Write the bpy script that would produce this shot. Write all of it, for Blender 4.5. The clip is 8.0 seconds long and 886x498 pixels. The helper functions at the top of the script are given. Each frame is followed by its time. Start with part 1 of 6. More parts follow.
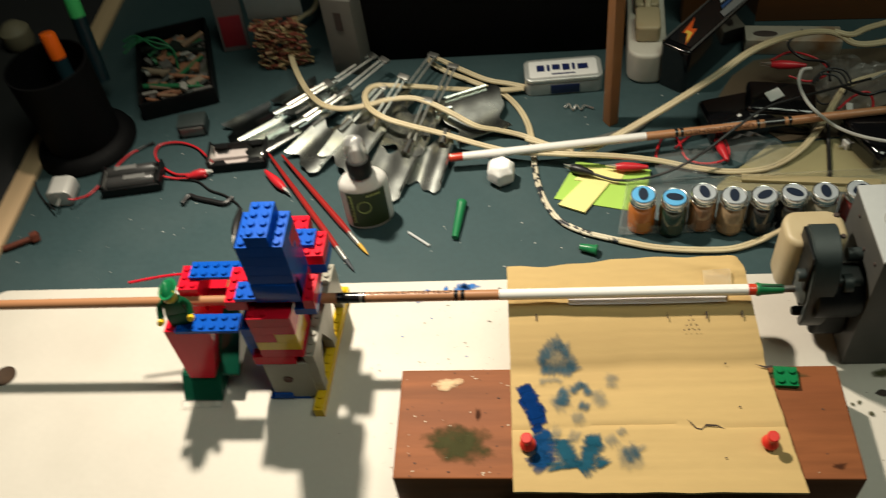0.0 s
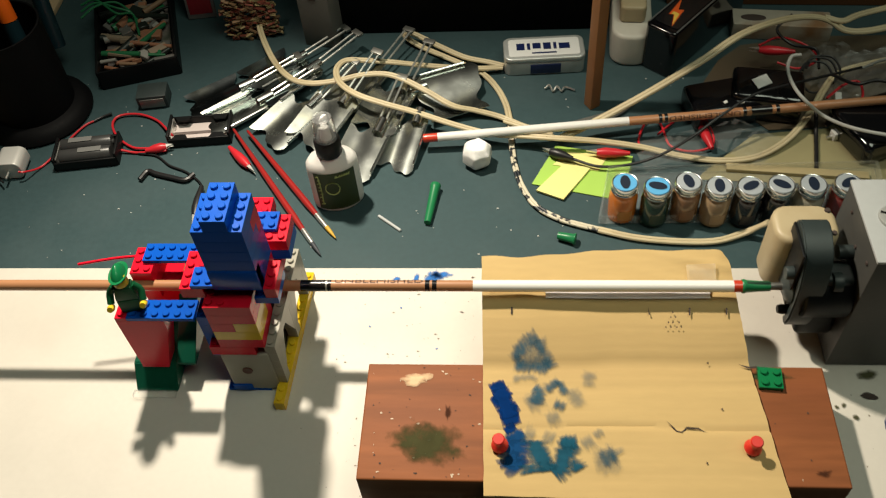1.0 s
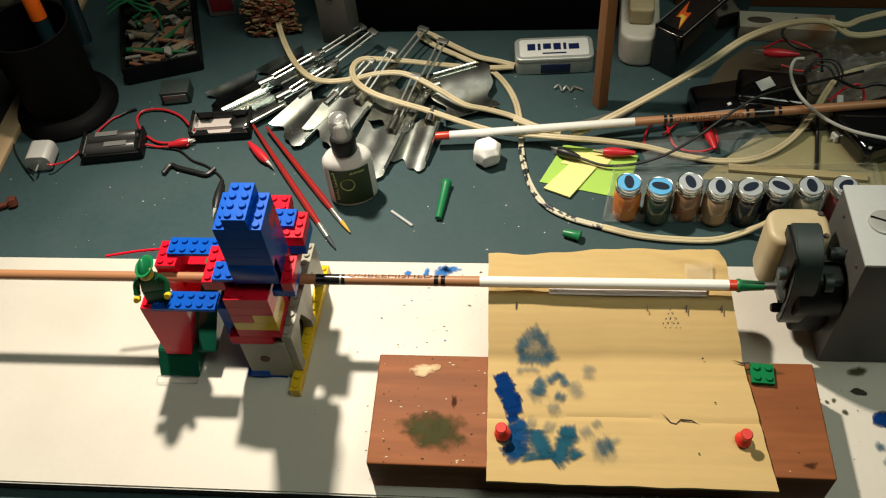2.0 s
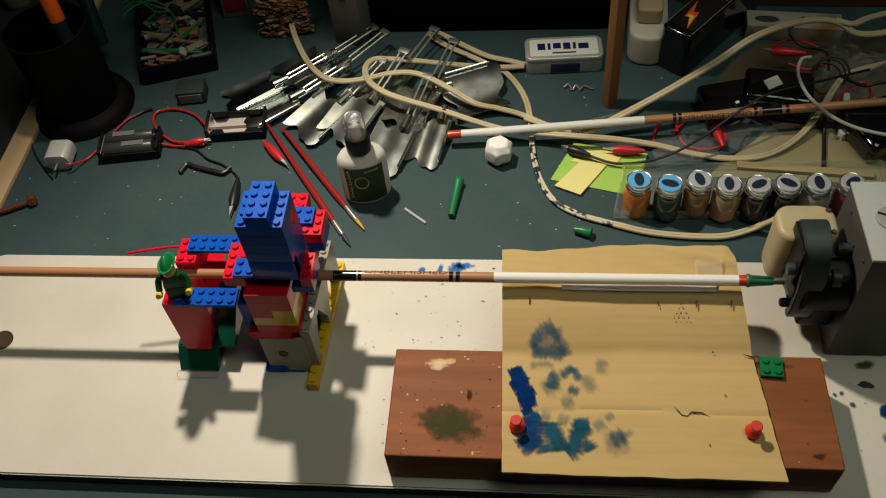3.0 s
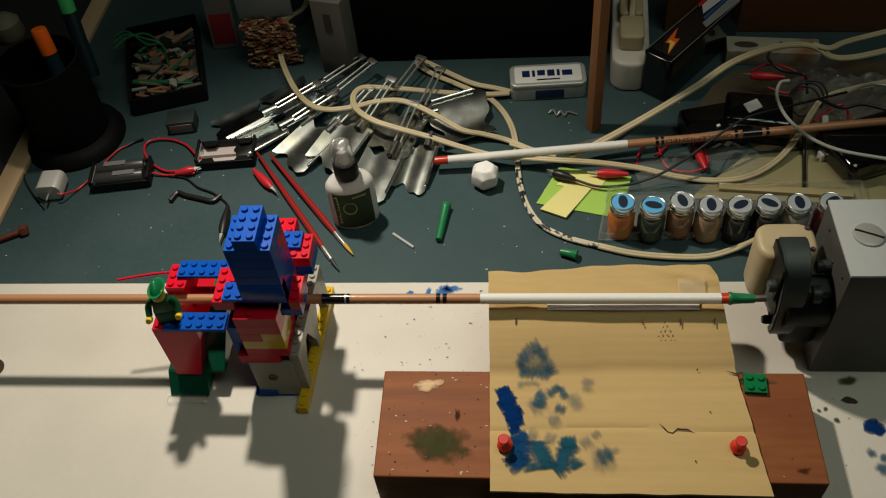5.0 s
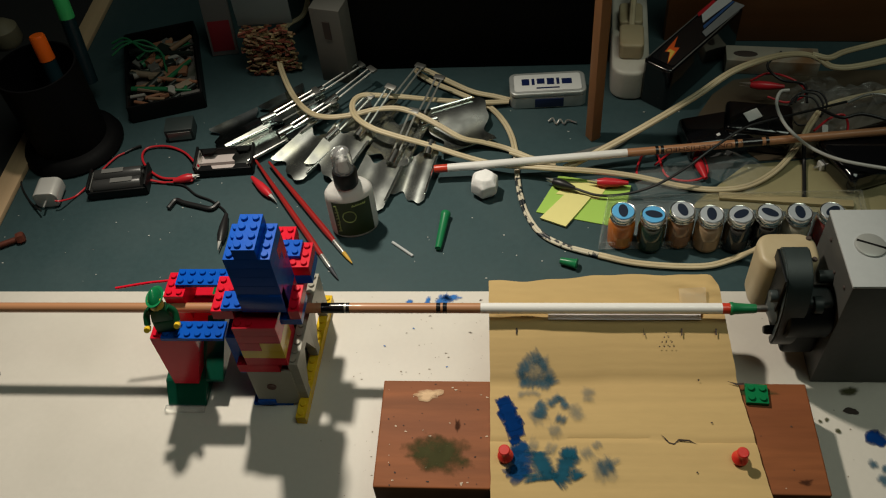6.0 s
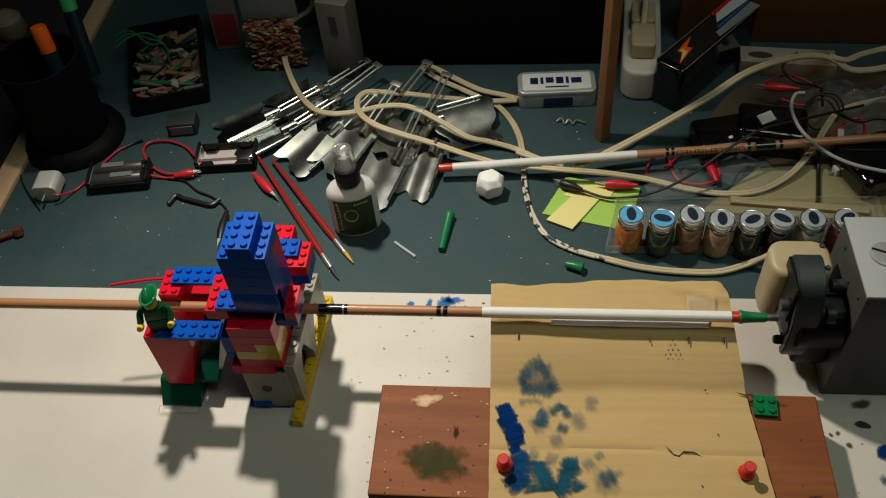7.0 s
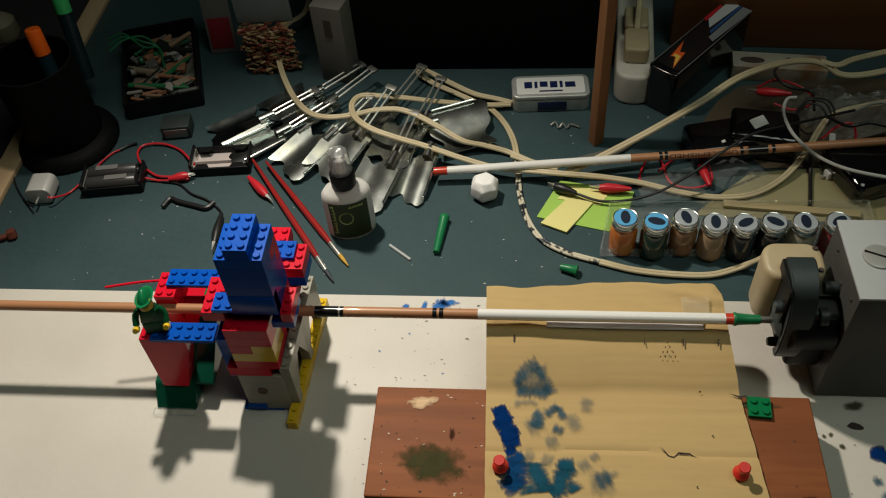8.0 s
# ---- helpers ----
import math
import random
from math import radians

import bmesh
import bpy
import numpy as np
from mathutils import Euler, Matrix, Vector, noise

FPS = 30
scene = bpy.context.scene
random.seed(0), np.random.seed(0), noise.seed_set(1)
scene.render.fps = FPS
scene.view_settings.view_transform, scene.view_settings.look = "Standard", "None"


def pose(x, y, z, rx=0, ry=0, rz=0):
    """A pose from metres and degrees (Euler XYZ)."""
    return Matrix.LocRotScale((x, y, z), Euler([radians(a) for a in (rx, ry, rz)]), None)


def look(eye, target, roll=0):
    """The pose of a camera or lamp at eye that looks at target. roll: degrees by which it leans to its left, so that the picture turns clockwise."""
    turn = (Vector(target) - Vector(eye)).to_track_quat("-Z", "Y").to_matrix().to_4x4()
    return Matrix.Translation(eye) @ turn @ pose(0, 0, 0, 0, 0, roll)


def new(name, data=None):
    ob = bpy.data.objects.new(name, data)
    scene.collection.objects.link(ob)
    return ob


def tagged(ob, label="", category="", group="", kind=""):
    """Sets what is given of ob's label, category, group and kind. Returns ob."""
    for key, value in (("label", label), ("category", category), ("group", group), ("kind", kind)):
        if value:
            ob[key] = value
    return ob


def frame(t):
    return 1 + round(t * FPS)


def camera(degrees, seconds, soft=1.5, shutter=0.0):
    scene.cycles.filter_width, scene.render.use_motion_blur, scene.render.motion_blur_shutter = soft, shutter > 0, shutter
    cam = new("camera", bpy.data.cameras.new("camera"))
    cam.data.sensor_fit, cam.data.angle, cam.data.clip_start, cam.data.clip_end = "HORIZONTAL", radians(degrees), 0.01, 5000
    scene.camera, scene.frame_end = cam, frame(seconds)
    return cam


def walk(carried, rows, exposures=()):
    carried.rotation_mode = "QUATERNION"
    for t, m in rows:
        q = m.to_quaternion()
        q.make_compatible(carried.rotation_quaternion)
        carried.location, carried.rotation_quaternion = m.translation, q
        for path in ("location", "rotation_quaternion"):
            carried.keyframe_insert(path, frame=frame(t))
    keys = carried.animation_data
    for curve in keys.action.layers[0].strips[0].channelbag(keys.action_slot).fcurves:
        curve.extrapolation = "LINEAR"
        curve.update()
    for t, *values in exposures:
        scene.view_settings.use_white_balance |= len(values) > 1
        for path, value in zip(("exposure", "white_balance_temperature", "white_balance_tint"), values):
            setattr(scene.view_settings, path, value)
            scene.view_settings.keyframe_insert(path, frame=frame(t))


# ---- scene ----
SHUTTER = 0.8
cam = camera(53.2, 8.0, 1.15, SHUTTER)
PATH = [
    (0.0, 0.0314, -0.3986, 0.5938, 9.66, 40.74, -8.87),
    (0.5, 0.0306, -0.3772, 0.5837, 6.87, 38.97, -5.86),
    (1.0, 0.0271, -0.3692, 0.5711, 7.05, 39.00, -5.59),
    (1.5, 0.0324, -0.3550, 0.5723, 10.83, 38.99, -7.66),
    (1.7, 0.0365, -0.3750, 0.5973, 8.83, 38.20, -6.35),
    (2.8, 0.0277, -0.3863, 0.6041, 9.11, 38.04, -6.38),
    (3.0, 0.0279, -0.3905, 0.6109, 9.28, 38.02, -6.80),
    (3.5, 0.0269, -0.3953, 0.6109, 8.86, 38.32, -6.59),
    (4.0, 0.0315, -0.3992, 0.6142, 8.71, 38.82, -6.77),
    (4.5, 0.0351, -0.4015, 0.6139, 8.51, 39.47, -6.98),
    (6.0, 0.0305, -0.3981, 0.6128, 7.76, 40.37, -6.18),
    (6.5, 0.0298, -0.3880, 0.6066, 8.10, 40.11, -6.22),
    (7.0, 0.0360, -0.3845, 0.6007, 8.88, 40.33, -6.11),
    (7.5, 0.0314, -0.3914, 0.6052, 8.33, 40.61, -5.68),
    (8.0, 0.0322, -0.3881, 0.6009, 7.87, 40.64, -5.28),
]
EXPOSURES = [(0.0, 0.76, 6500, 10), (1.7, 0.77, 6450, 10), (2.8, 0.48, 6500, 10), (3.0, 0.10, 6550, 10), (3.3, -0.05, 6550, 10), (4.5, -0.05, 6450, 10), (6.0, -0.05, 6250, 10), (8.0, -0.02, 6150, 10)]
walk(cam, [(t, pose(x, y, z) @ pose(0, 0, 0, 0, 0, yaw) @ pose(0, 0, 0, tip, 0, 0) @ pose(0, 0, 0, 0, 0, lean)) for t, x, y, z, yaw, tip, lean in PATH], EXPOSURES)

# ---- light: a desk lamp over the bench, out of the picture, and a dim room ----
world = bpy.data.worlds.new("dim_room")
scene.world = world
world.use_nodes = True
world.node_tree.nodes["Background"].inputs[0].default_value = (0.75, 0.85, 1.0, 1)
world.node_tree.nodes["Background"].inputs[1].default_value = 0.003
LAMP = (-0.235, 0.300, 0.70)
lamp_data = bpy.data.lights.new("desk_lamp_bulb", "SPOT")
lamp_data.energy, lamp_data.color = 24.5, (1.0, 0.89, 0.72)
lamp_data.spot_size, lamp_data.spot_blend, lamp_data.shadow_soft_size = radians(96), 0.85, 0.020
lamp = new("desk_lamp_bulb", lamp_data)
lamp.matrix_world = look(LAMP, (-0.09, -0.20, 0.0))
room_data = bpy.data.lights.new("room_ceiling_lamp", "AREA")
room_data.energy, room_data.color, room_data.size = 7.2, (0.92, 1.0, 0.80), 0.9
room = new("room_ceiling_lamp", room_data)
room.matrix_world = look((0.62, -0.20, 2.05), (0.20, 0.02, 0))

# ---- materials ----
MATS = {}


def mat(name, color, rough=0.5, metal=0.0, grain=0.0, scale=60.0, bump=0.0, stain=None, stain_scale=12.0, stain_amount=0.5, stretch=(1, 1, 1), coat=0.0, alpha=1.0, glass=0.0, ior=1.45, emit=0.0, vary=0.0, rough_var=0.0, stain_edge=(0.48, 0.72)):
    """A procedural surface: a base colour with fine grain, a broad stain, bump and uneven gloss."""
    m = bpy.data.materials.new(name)
    m.use_nodes = True
    nt = m.node_tree
    b = nt.nodes["Principled BSDF"]
    b.inputs["Base Color"].default_value = (*color, 1)
    b.inputs["Roughness"].default_value = rough
    b.inputs["Metallic"].default_value = metal
    b.inputs["IOR"].default_value = ior
    b.inputs["Coat Weight"].default_value = coat
    b.inputs["Transmission Weight"].default_value = glass
    b.inputs["Alpha"].default_value = alpha
    if emit:
        b.inputs["Emission Color"].default_value = (*color, 1)
        b.inputs["Emission Strength"].default_value = emit
    tc = nt.nodes.new("ShaderNodeTexCoord")
    mp = nt.nodes.new("ShaderNodeMapping")
    mp.inputs["Scale"].default_value = stretch
    nt.links.new(tc.outputs["Object"], mp.inputs["Vector"])
    col = None
    n1 = nt.nodes.new("ShaderNodeTexNoise")
    n1.inputs["Scale"].default_value, n1.inputs["Detail"].default_value = scale, 6
    nt.links.new(mp.outputs[0], n1.inputs["Vector"])
    if grain:
        r = nt.nodes.new("ShaderNodeMix")
        r.data_type = "RGBA"
        r.inputs["A"].default_value = (*[max(0, c * (1 - grain)) for c in color], 1)
        r.inputs["B"].default_value = (*[min(1, c * (1 + grain)) for c in color], 1)
        nt.links.new(n1.outputs["Fac"], r.inputs["Factor"])
        col = r.outputs["Result"]
    if stain:
        n2 = nt.nodes.new("ShaderNodeTexNoise")
        n2.inputs["Scale"].default_value, n2.inputs["Detail"].default_value = stain_scale, 5
        nt.links.new(mp.outputs[0], n2.inputs["Vector"])
        rp = nt.nodes.new("ShaderNodeValToRGB")
        rp.color_ramp.elements[0].position, rp.color_ramp.elements[1].position = stain_edge
        rp.color_ramp.elements[0].color = (0, 0, 0, 1)
        rp.color_ramp.elements[1].color = (stain_amount, stain_amount, stain_amount, 1)
        nt.links.new(n2.outputs["Fac"], rp.inputs[0])
        s = nt.nodes.new("ShaderNodeMix")
        s.data_type = "RGBA"
        s.inputs["A"].default_value = (*color, 1)
        s.inputs["B"].default_value = (*stain, 1)
        if col:
            nt.links.new(col, s.inputs["A"])
        nt.links.new(rp.outputs[0], s.inputs["Factor"])
        col = s.outputs["Result"]
    if vary:
        oi = nt.nodes.new("ShaderNodeObjectInfo")
        hs = nt.nodes.new("ShaderNodeHueSaturation")
        mr = nt.nodes.new("ShaderNodeMapRange")
        mr.inputs["To Min"].default_value, mr.inputs["To Max"].default_value = 1 - vary, 1 + vary
        nt.links.new(oi.outputs["Random"], mr.inputs["Value"])
        nt.links.new(mr.outputs[0], hs.inputs["Value"])
        hs.inputs["Color"].default_value = (*color, 1)
        if col:
            nt.links.new(col, hs.inputs["Color"])
        col = hs.outputs[0]
    if col:
        nt.links.new(col, b.inputs["Base Color"])
    if rough_var:
        mr2 = nt.nodes.new("ShaderNodeMapRange")
        mr2.inputs["To Min"].default_value, mr2.inputs["To Max"].default_value = max(0.02, rough - rough_var), min(1, rough + rough_var)
        nt.links.new(n1.outputs["Fac"], mr2.inputs["Value"])
        nt.links.new(mr2.outputs[0], b.inputs["Roughness"])
    if bump:
        bp = nt.nodes.new("ShaderNodeBump")
        bp.inputs["Strength"].default_value, bp.inputs["Distance"].default_value = bump, 0.001
        nt.links.new(n1.outputs["Fac"], bp.inputs["Height"])
        nt.links.new(bp.outputs[0], b.inputs["Normal"])
    MATS[name] = m
    return m


M_BENCH = mat("bench_paint", (0.037, 0.068, 0.074), 0.62, grain=0.15, scale=180, bump=0.1, stain=(0.075, 0.105, 0.11), stain_scale=9, stain_amount=0.35, rough_var=0.08, ior=1.3)
M_BOARD = mat("white_laminate", (0.62, 0.585, 0.52), 0.5, grain=0.04, scale=220, bump=0.03, stain=(0.47, 0.44, 0.38), stain_scale=7, stain_amount=0.45, rough_var=0.06)
M_EDGE = mat("board_edge_dark", (0.06, 0.045, 0.035), 0.7, grain=0.3, scale=120)
M_BLOCK = mat("red_stained_wood", (0.26, 0.086, 0.030), 0.6, grain=0.6, scale=90, bump=0.35, stain=(0.11, 0.032, 0.016), stain_scale=22, stain_amount=0.75, stretch=(0.12, 1, 1), ior=1.3)
M_CARD = mat("corrugated_cardboard", (0.53, 0.375, 0.165), 0.85, grain=0.07, scale=160, bump=0.12, stain=(0.40, 0.265, 0.12), stain_scale=10, stain_amount=0.4, stretch=(0.35, 1.2, 1), ior=1.3)
M_CEDAR = mat("arrow_cedar", (0.40, 0.19, 0.09), 0.4, grain=0.22, scale=90, bump=0.06, stretch=(0.06, 1, 1), coat=0.3, stain=(0.48, 0.25, 0.12), stain_scale=30, stain_amount=0.5)
M_ARWHITE = mat("white_lacquer", (0.80, 0.79, 0.76), 0.28, grain=0.02, scale=50, coat=0.4)
M_ARBLACK = mat("black_lacquer", (0.010, 0.009, 0.009), 0.22, coat=0.5, grain=0.2, scale=60)
M_ARRED = mat("red_lacquer", (0.55, 0.045, 0.02), 0.3, coat=0.4, grain=0.05)
M_SILVER = mat("silver_paint", (0.55, 0.52, 0.45), 0.3, metal=0.7, grain=0.1)
M_NOCK = mat("green_nock_plastic", (0.012, 0.17, 0.06), 0.35, grain=0.05)
M_RED = mat("red_brick_plastic", (0.60, 0.008, 0.026), 0.2, vary=0.06, grain=0.03, scale=120, rough_var=0.03, ior=1.22)
M_BLUE = mat("blue_brick_plastic", (0.004, 0.080, 0.45), 0.2, vary=0.06, grain=0.03, scale=120, rough_var=0.03, ior=1.22)
M_YELLOW = mat("yellow_brick_plastic", (0.72, 0.47, 0.02), 0.13, vary=0.05, grain=0.03, scale=120, ior=1.3)
M_GREY = mat("aged_grey_brick_plastic", (0.33, 0.315, 0.26), 0.25, vary=0.05, grain=0.04, scale=120, ior=1.3)
M_GREEN = mat("green_brick_plastic", (0.008, 0.16, 0.055), 0.12, vary=0.05, grain=0.03, scale=120, ior=1.3)
M_TGREEN = mat("dark_green_brick_plastic", (0.008, 0.085, 0.050), 0.14, ior=1.3, grain=0.05)
M_BLACK = mat("black_plastic", (0.004, 0.0045, 0.005), 0.45, ior=1.33, grain=0.2, scale=150, bump=0.05, rough_var=0.08)
M_DARKG = mat("dark_grey_green_plastic", (0.026, 0.036, 0.036), 0.45, grain=0.2, scale=150, bump=0.08)
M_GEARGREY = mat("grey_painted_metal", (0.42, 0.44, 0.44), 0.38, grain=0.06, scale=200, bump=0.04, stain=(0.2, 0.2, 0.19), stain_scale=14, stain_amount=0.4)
# the lid's grey again, with the shade of the box sides put into its colour
M_BOXSHADE = mat("shaded_box_side", (0.060, 0.060, 0.055), 0.5, grain=0.12, scale=200, bump=0.05, stain=(0.04, 0.04, 0.037), stain_scale=20)
M_CREAM = mat("aged_cream_plastic", (0.44, 0.36, 0.22), 0.45, grain=0.05, scale=80, stain=(0.35, 0.26, 0.14), stain_scale=40, stain_amount=0.5)
M_STEEL = mat("brushed_steel", (0.72, 0.72, 0.68), 0.3, metal=0.85, grain=0.1, scale=200, rough_var=0.1)
M_DULL = mat("dull_steel", (0.28, 0.28, 0.26), 0.45, metal=0.9, grain=0.15, scale=120)
M_PAPER = mat("white_paper", (0.78, 0.76, 0.76), 0.8, grain=0.02)
M_PINRED = mat("red_pin_plastic", (0.62, 0.03, 0.02), 0.3, coat=0.3)
M_INK = mat("marker_ink", (0.05, 0.035, 0.03), 0.8)
M_WHITE = mat("white_plastic", (0.72, 0.71, 0.68), 0.35, grain=0.03)


def paint_mat(name, color, cover=0.55, scale=55.0, rough=0.6, thick=0.97, soft=1.0):
    """Brushed-on paint, thin and patchy, that fades out at its rim: the surface below shows between."""
    m = mat(name, color, 0.9, grain=0.35, scale=120, ior=1.15)
    nt = m.node_tree
    b = nt.nodes["Principled BSDF"]
    tc = nt.nodes.new("ShaderNodeTexCoord")
    n = nt.nodes.new("ShaderNodeTexNoise")
    n.inputs["Scale"].default_value, n.inputs["Detail"].default_value, n.inputs["Roughness"].default_value = scale * 2.2, 8, 0.68
    at = nt.nodes.new("ShaderNodeAttribute")
    at.attribute_name = "cover"
    ad = nt.nodes.new("ShaderNodeMath")
    ad.operation = "MULTIPLY_ADD"
    ad.inputs[1].default_value = 0.62
    nt.links.new(at.outputs["Fac"], ad.inputs[0])
    nt.links.new(n.outputs["Fac"], ad.inputs[2])
    rp = nt.nodes.new("ShaderNodeValToRGB")
    rp.color_ramp.elements[0].position, rp.color_ramp.elements[1].position = 1.22 - cover - 0.14, min(0.999, 1.22 - cover + 0.42 * soft)
    rp.color_ramp.elements[0].color, rp.color_ramp.elements[1].color = (0, 0, 0, 1), (thick, thick, thick, 1)
    nt.links.new(tc.outputs["Object"], n.inputs["Vector"])
    nt.links.new(ad.outputs[0], rp.inputs[0])
    nt.links.new(rp.outputs[0], b.inputs["Alpha"])
    return m


M_PTEAL = paint_mat("thin_teal_paint", (0.012, 0.088, 0.15), 0.60, 75, 0.6, 0.70, 0.9)
M_PWISP = paint_mat("dry_brushed_teal_paint", (0.03, 0.11, 0.17), 0.60, 110, 0.38, 0.36, 1.0)
M_PBLUE = paint_mat("thick_blue_paint", (0.001, 0.026, 0.13), 0.86, 60)
M_PMID = paint_mat("mid_blue_paint", (0.006, 0.050, 0.15), 0.72, 60, 0.6, 0.96)
M_PHEAVY = paint_mat("deep_teal_paint", (0.012, 0.080, 0.13), 0.62, 70, 0.6, 0.93, 0.8)
M_PBRIGHT = paint_mat("bright_blue_paint", (0.04, 0.17, 0.50), 0.55, 90)
M_PGREEN = paint_mat("olive_green_stain", (0.060, 0.062, 0.026), 0.50, 45, 0.6, 0.85)
M_PDARK = paint_mat("dark_scuff", (0.045, 0.018, 0.011), 0.50, 70, 0.6, 0.7)
M_PPEACH = paint_mat("peach_bare_patch", (0.75, 0.52, 0.32), 0.7, 60)


# ---- mesh helpers ----
def part(name, bm, material, parent=None, label="", m=None, smooth=True):
    me = bpy.data.meshes.new(name)
    bm.normal_update()
    bm.to_mesh(me)
    bm.free()
    for mt in material if isinstance(material, (list, tuple)) else (material,):
        me.materials.append(mt)
    if smooth:
        for p in me.polygons:
            p.use_smooth = True
        me.set_sharp_from_angle(angle=radians(38))
    ob = new(name, me)
    if parent:
        ob.parent = parent
    if m is not None:
        ob.matrix_basis = m
    if label:
        tagged(ob, label)
    return ob


def thing(name, m, label, category, group="", kind=""):
    ob = new(name)
    ob.empty_display_size = 0.01
    ob.matrix_basis = m
    return tagged(ob, label, category, group, kind)


def solo(name, bm, material, m, label, category, group="", kind="", smooth=True):
    return tagged(part(name, bm, material, None, "", m, smooth), label, category, group, kind)


def add_box(bm, x0, x1, y0, y1, z0, z1, bevel=0.0, seg=2):
    r = bmesh.ops.create_cube(bm, size=1)
    vs = r["verts"]
    for v in vs:
        v.co = Vector((x0 + (v.co.x + 0.5) * (x1 - x0), y0 + (v.co.y + 0.5) * (y1 - y0), z0 + (v.co.z + 0.5) * (z1 - z0)))
    if bevel:
        es = list({e for v in vs for e in v.link_edges})
        bmesh.ops.bevel(bm, geom=es, offset=bevel, segments=seg, profile=0.6, affect="EDGES")
    return bm


def box(x0, x1, y0, y1, z0, z1, bevel=0.0, seg=2):
    return add_box(bmesh.new(), x0, x1, y0, y1, z0, z1, bevel, seg)


def add_lathe(bm, prof, seg=24, m=Matrix()):
    """A body of revolution about z from (radius, height) pairs."""
    rings = []
    for r, h in prof:
        if r < 1e-6:
            rings.append([bm.verts.new(m @ Vector((0, 0, h)))])
        else:
            rings.append([bm.verts.new(m @ Vector((r * math.cos(2 * math.pi * i / seg), r * math.sin(2 * math.pi * i / seg), h))) for i in range(seg)])
    for a, b in zip(rings, rings[1:]):
        for i in range(seg):
            j = (i + 1) % seg
            if len(a) == 1 and len(b) == 1:
                continue
            if len(a) == 1:
                bm.faces.new((a[0], b[j], b[i]))
            elif len(b) == 1:
                bm.faces.new((a[i], a[j], b[0]))
            else:
                bm.faces.new((a[i], a[j], b[j], b[i]))
    return bm


def lathe(prof, seg=24, m=Matrix()):
    bm = add_lathe(bmesh.new(), prof, seg, m)
    bmesh.ops.recalc_face_normals(bm, faces=bm.faces)
    return bm


ALONG_X = pose(0, 0, 0, 0, 90, 0)


def rod(x0, x1, prof, seg=24):
    """A body of revolution along x; prof: (radius, share of the way)."""
    return lathe([(r, x0 + s * (x1 - x0)) for r, s in prof], seg, ALONG_X)


def smooth_path(pts, n=10):
    """A curve through the points."""
    p = [Vector(q) for q in pts]
    p = [2 * p[0] - p[1]] + p + [2 * p[-1] - p[-2]]
    out = []
    for i in range(1, len(p) - 2):
        a, b, c, d = p[i - 1:i + 3]
        for k in range(n):
            t = k / n
            out.append(0.5 * ((2 * b) + (c - a) * t + (2 * a - 5 * b + 4 * c - d) * t * t + (3 * b - a - 3 * c + d) * t ** 3))
    out.append(p[-2])
    return out


def add_tube(bm, path, r, seg=8, flat=1.0, taper=None):
    """A tube along a path; flat widens it across, in the plane."""
    rings = []
    for i, c in enumerate(path):
        d = (path[min(i + 1, len(path) - 1)] - path[max(i - 1, 0)]).normalized()
        side = d.cross(Vector((0, 0, 1)))
        if side.length < 1e-4:
            side = Vector((1, 0, 0))
        side.normalize()
        up = side.cross(d)
        k = taper(i / (len(path) - 1)) if taper else 1.0
        rings.append([bm.verts.new(c + k * r * (flat * side * math.cos(2 * math.pi * j / seg) + up * math.sin(2 * math.pi * j / seg))) for j in range(seg)])
    for a, b in zip(rings, rings[1:]):
        for j in range(seg):
            bm.faces.new((a[j], a[(j + 1) % seg], b[(j + 1) % seg], b[j]))
    bm.faces.new(rings[0])
    bm.faces.new(rings[-1][::-1])
    return bm


def tube(pts, r, seg=8, n=10, flat=1.0, taper=None):
    bm = add_tube(bmesh.new(), smooth_path(pts, n), r, seg, flat, taper)
    bmesh.ops.recalc_face_normals(bm, faces=bm.faces)
    return bm


def add_prism(bm, outline, z0, z1):
    """An upright prism over an outline in the plane."""
    lo = [bm.verts.new((x, y, z0)) for x, y in outline]
    hi = [bm.verts.new((x, y, z1)) for x, y in outline]
    n = len(outline)
    for i in range(n):
        j = (i + 1) % n
        bm.faces.new((lo[i], lo[j], hi[j], hi[i]))
    bm.faces.new(hi)
    bm.faces.new(lo[::-1])
    return bm


def prism(outline, z0, z1, bevel=0.0):
    bm = add_prism(bmesh.new(), outline, z0, z1)
    bmesh.ops.recalc_face_normals(bm, faces=bm.faces)
    if bevel:
        bmesh.ops.bevel(bm, geom=[e for e in bm.edges if abs(e.verts[0].co.z - e.verts[1].co.z) < 1e-6], offset=bevel, segments=3, profile=0.6, affect="EDGES")
    return bm


def rounded(x0, x1, y0, y1, r, n=6):
    """A rectangle with round corners."""
    out = []
    for cx, cy, a0 in ((x1 - r, y1 - r, 0), (x0 + r, y1 - r, 90), (x0 + r, y0 + r, 180), (x1 - r, y0 + r, 270)):
        for k in range(n + 1):
            a = radians(a0 + 90 * k / n)
            out.append((cx + r * math.cos(a), cy + r * math.sin(a)))
    return out


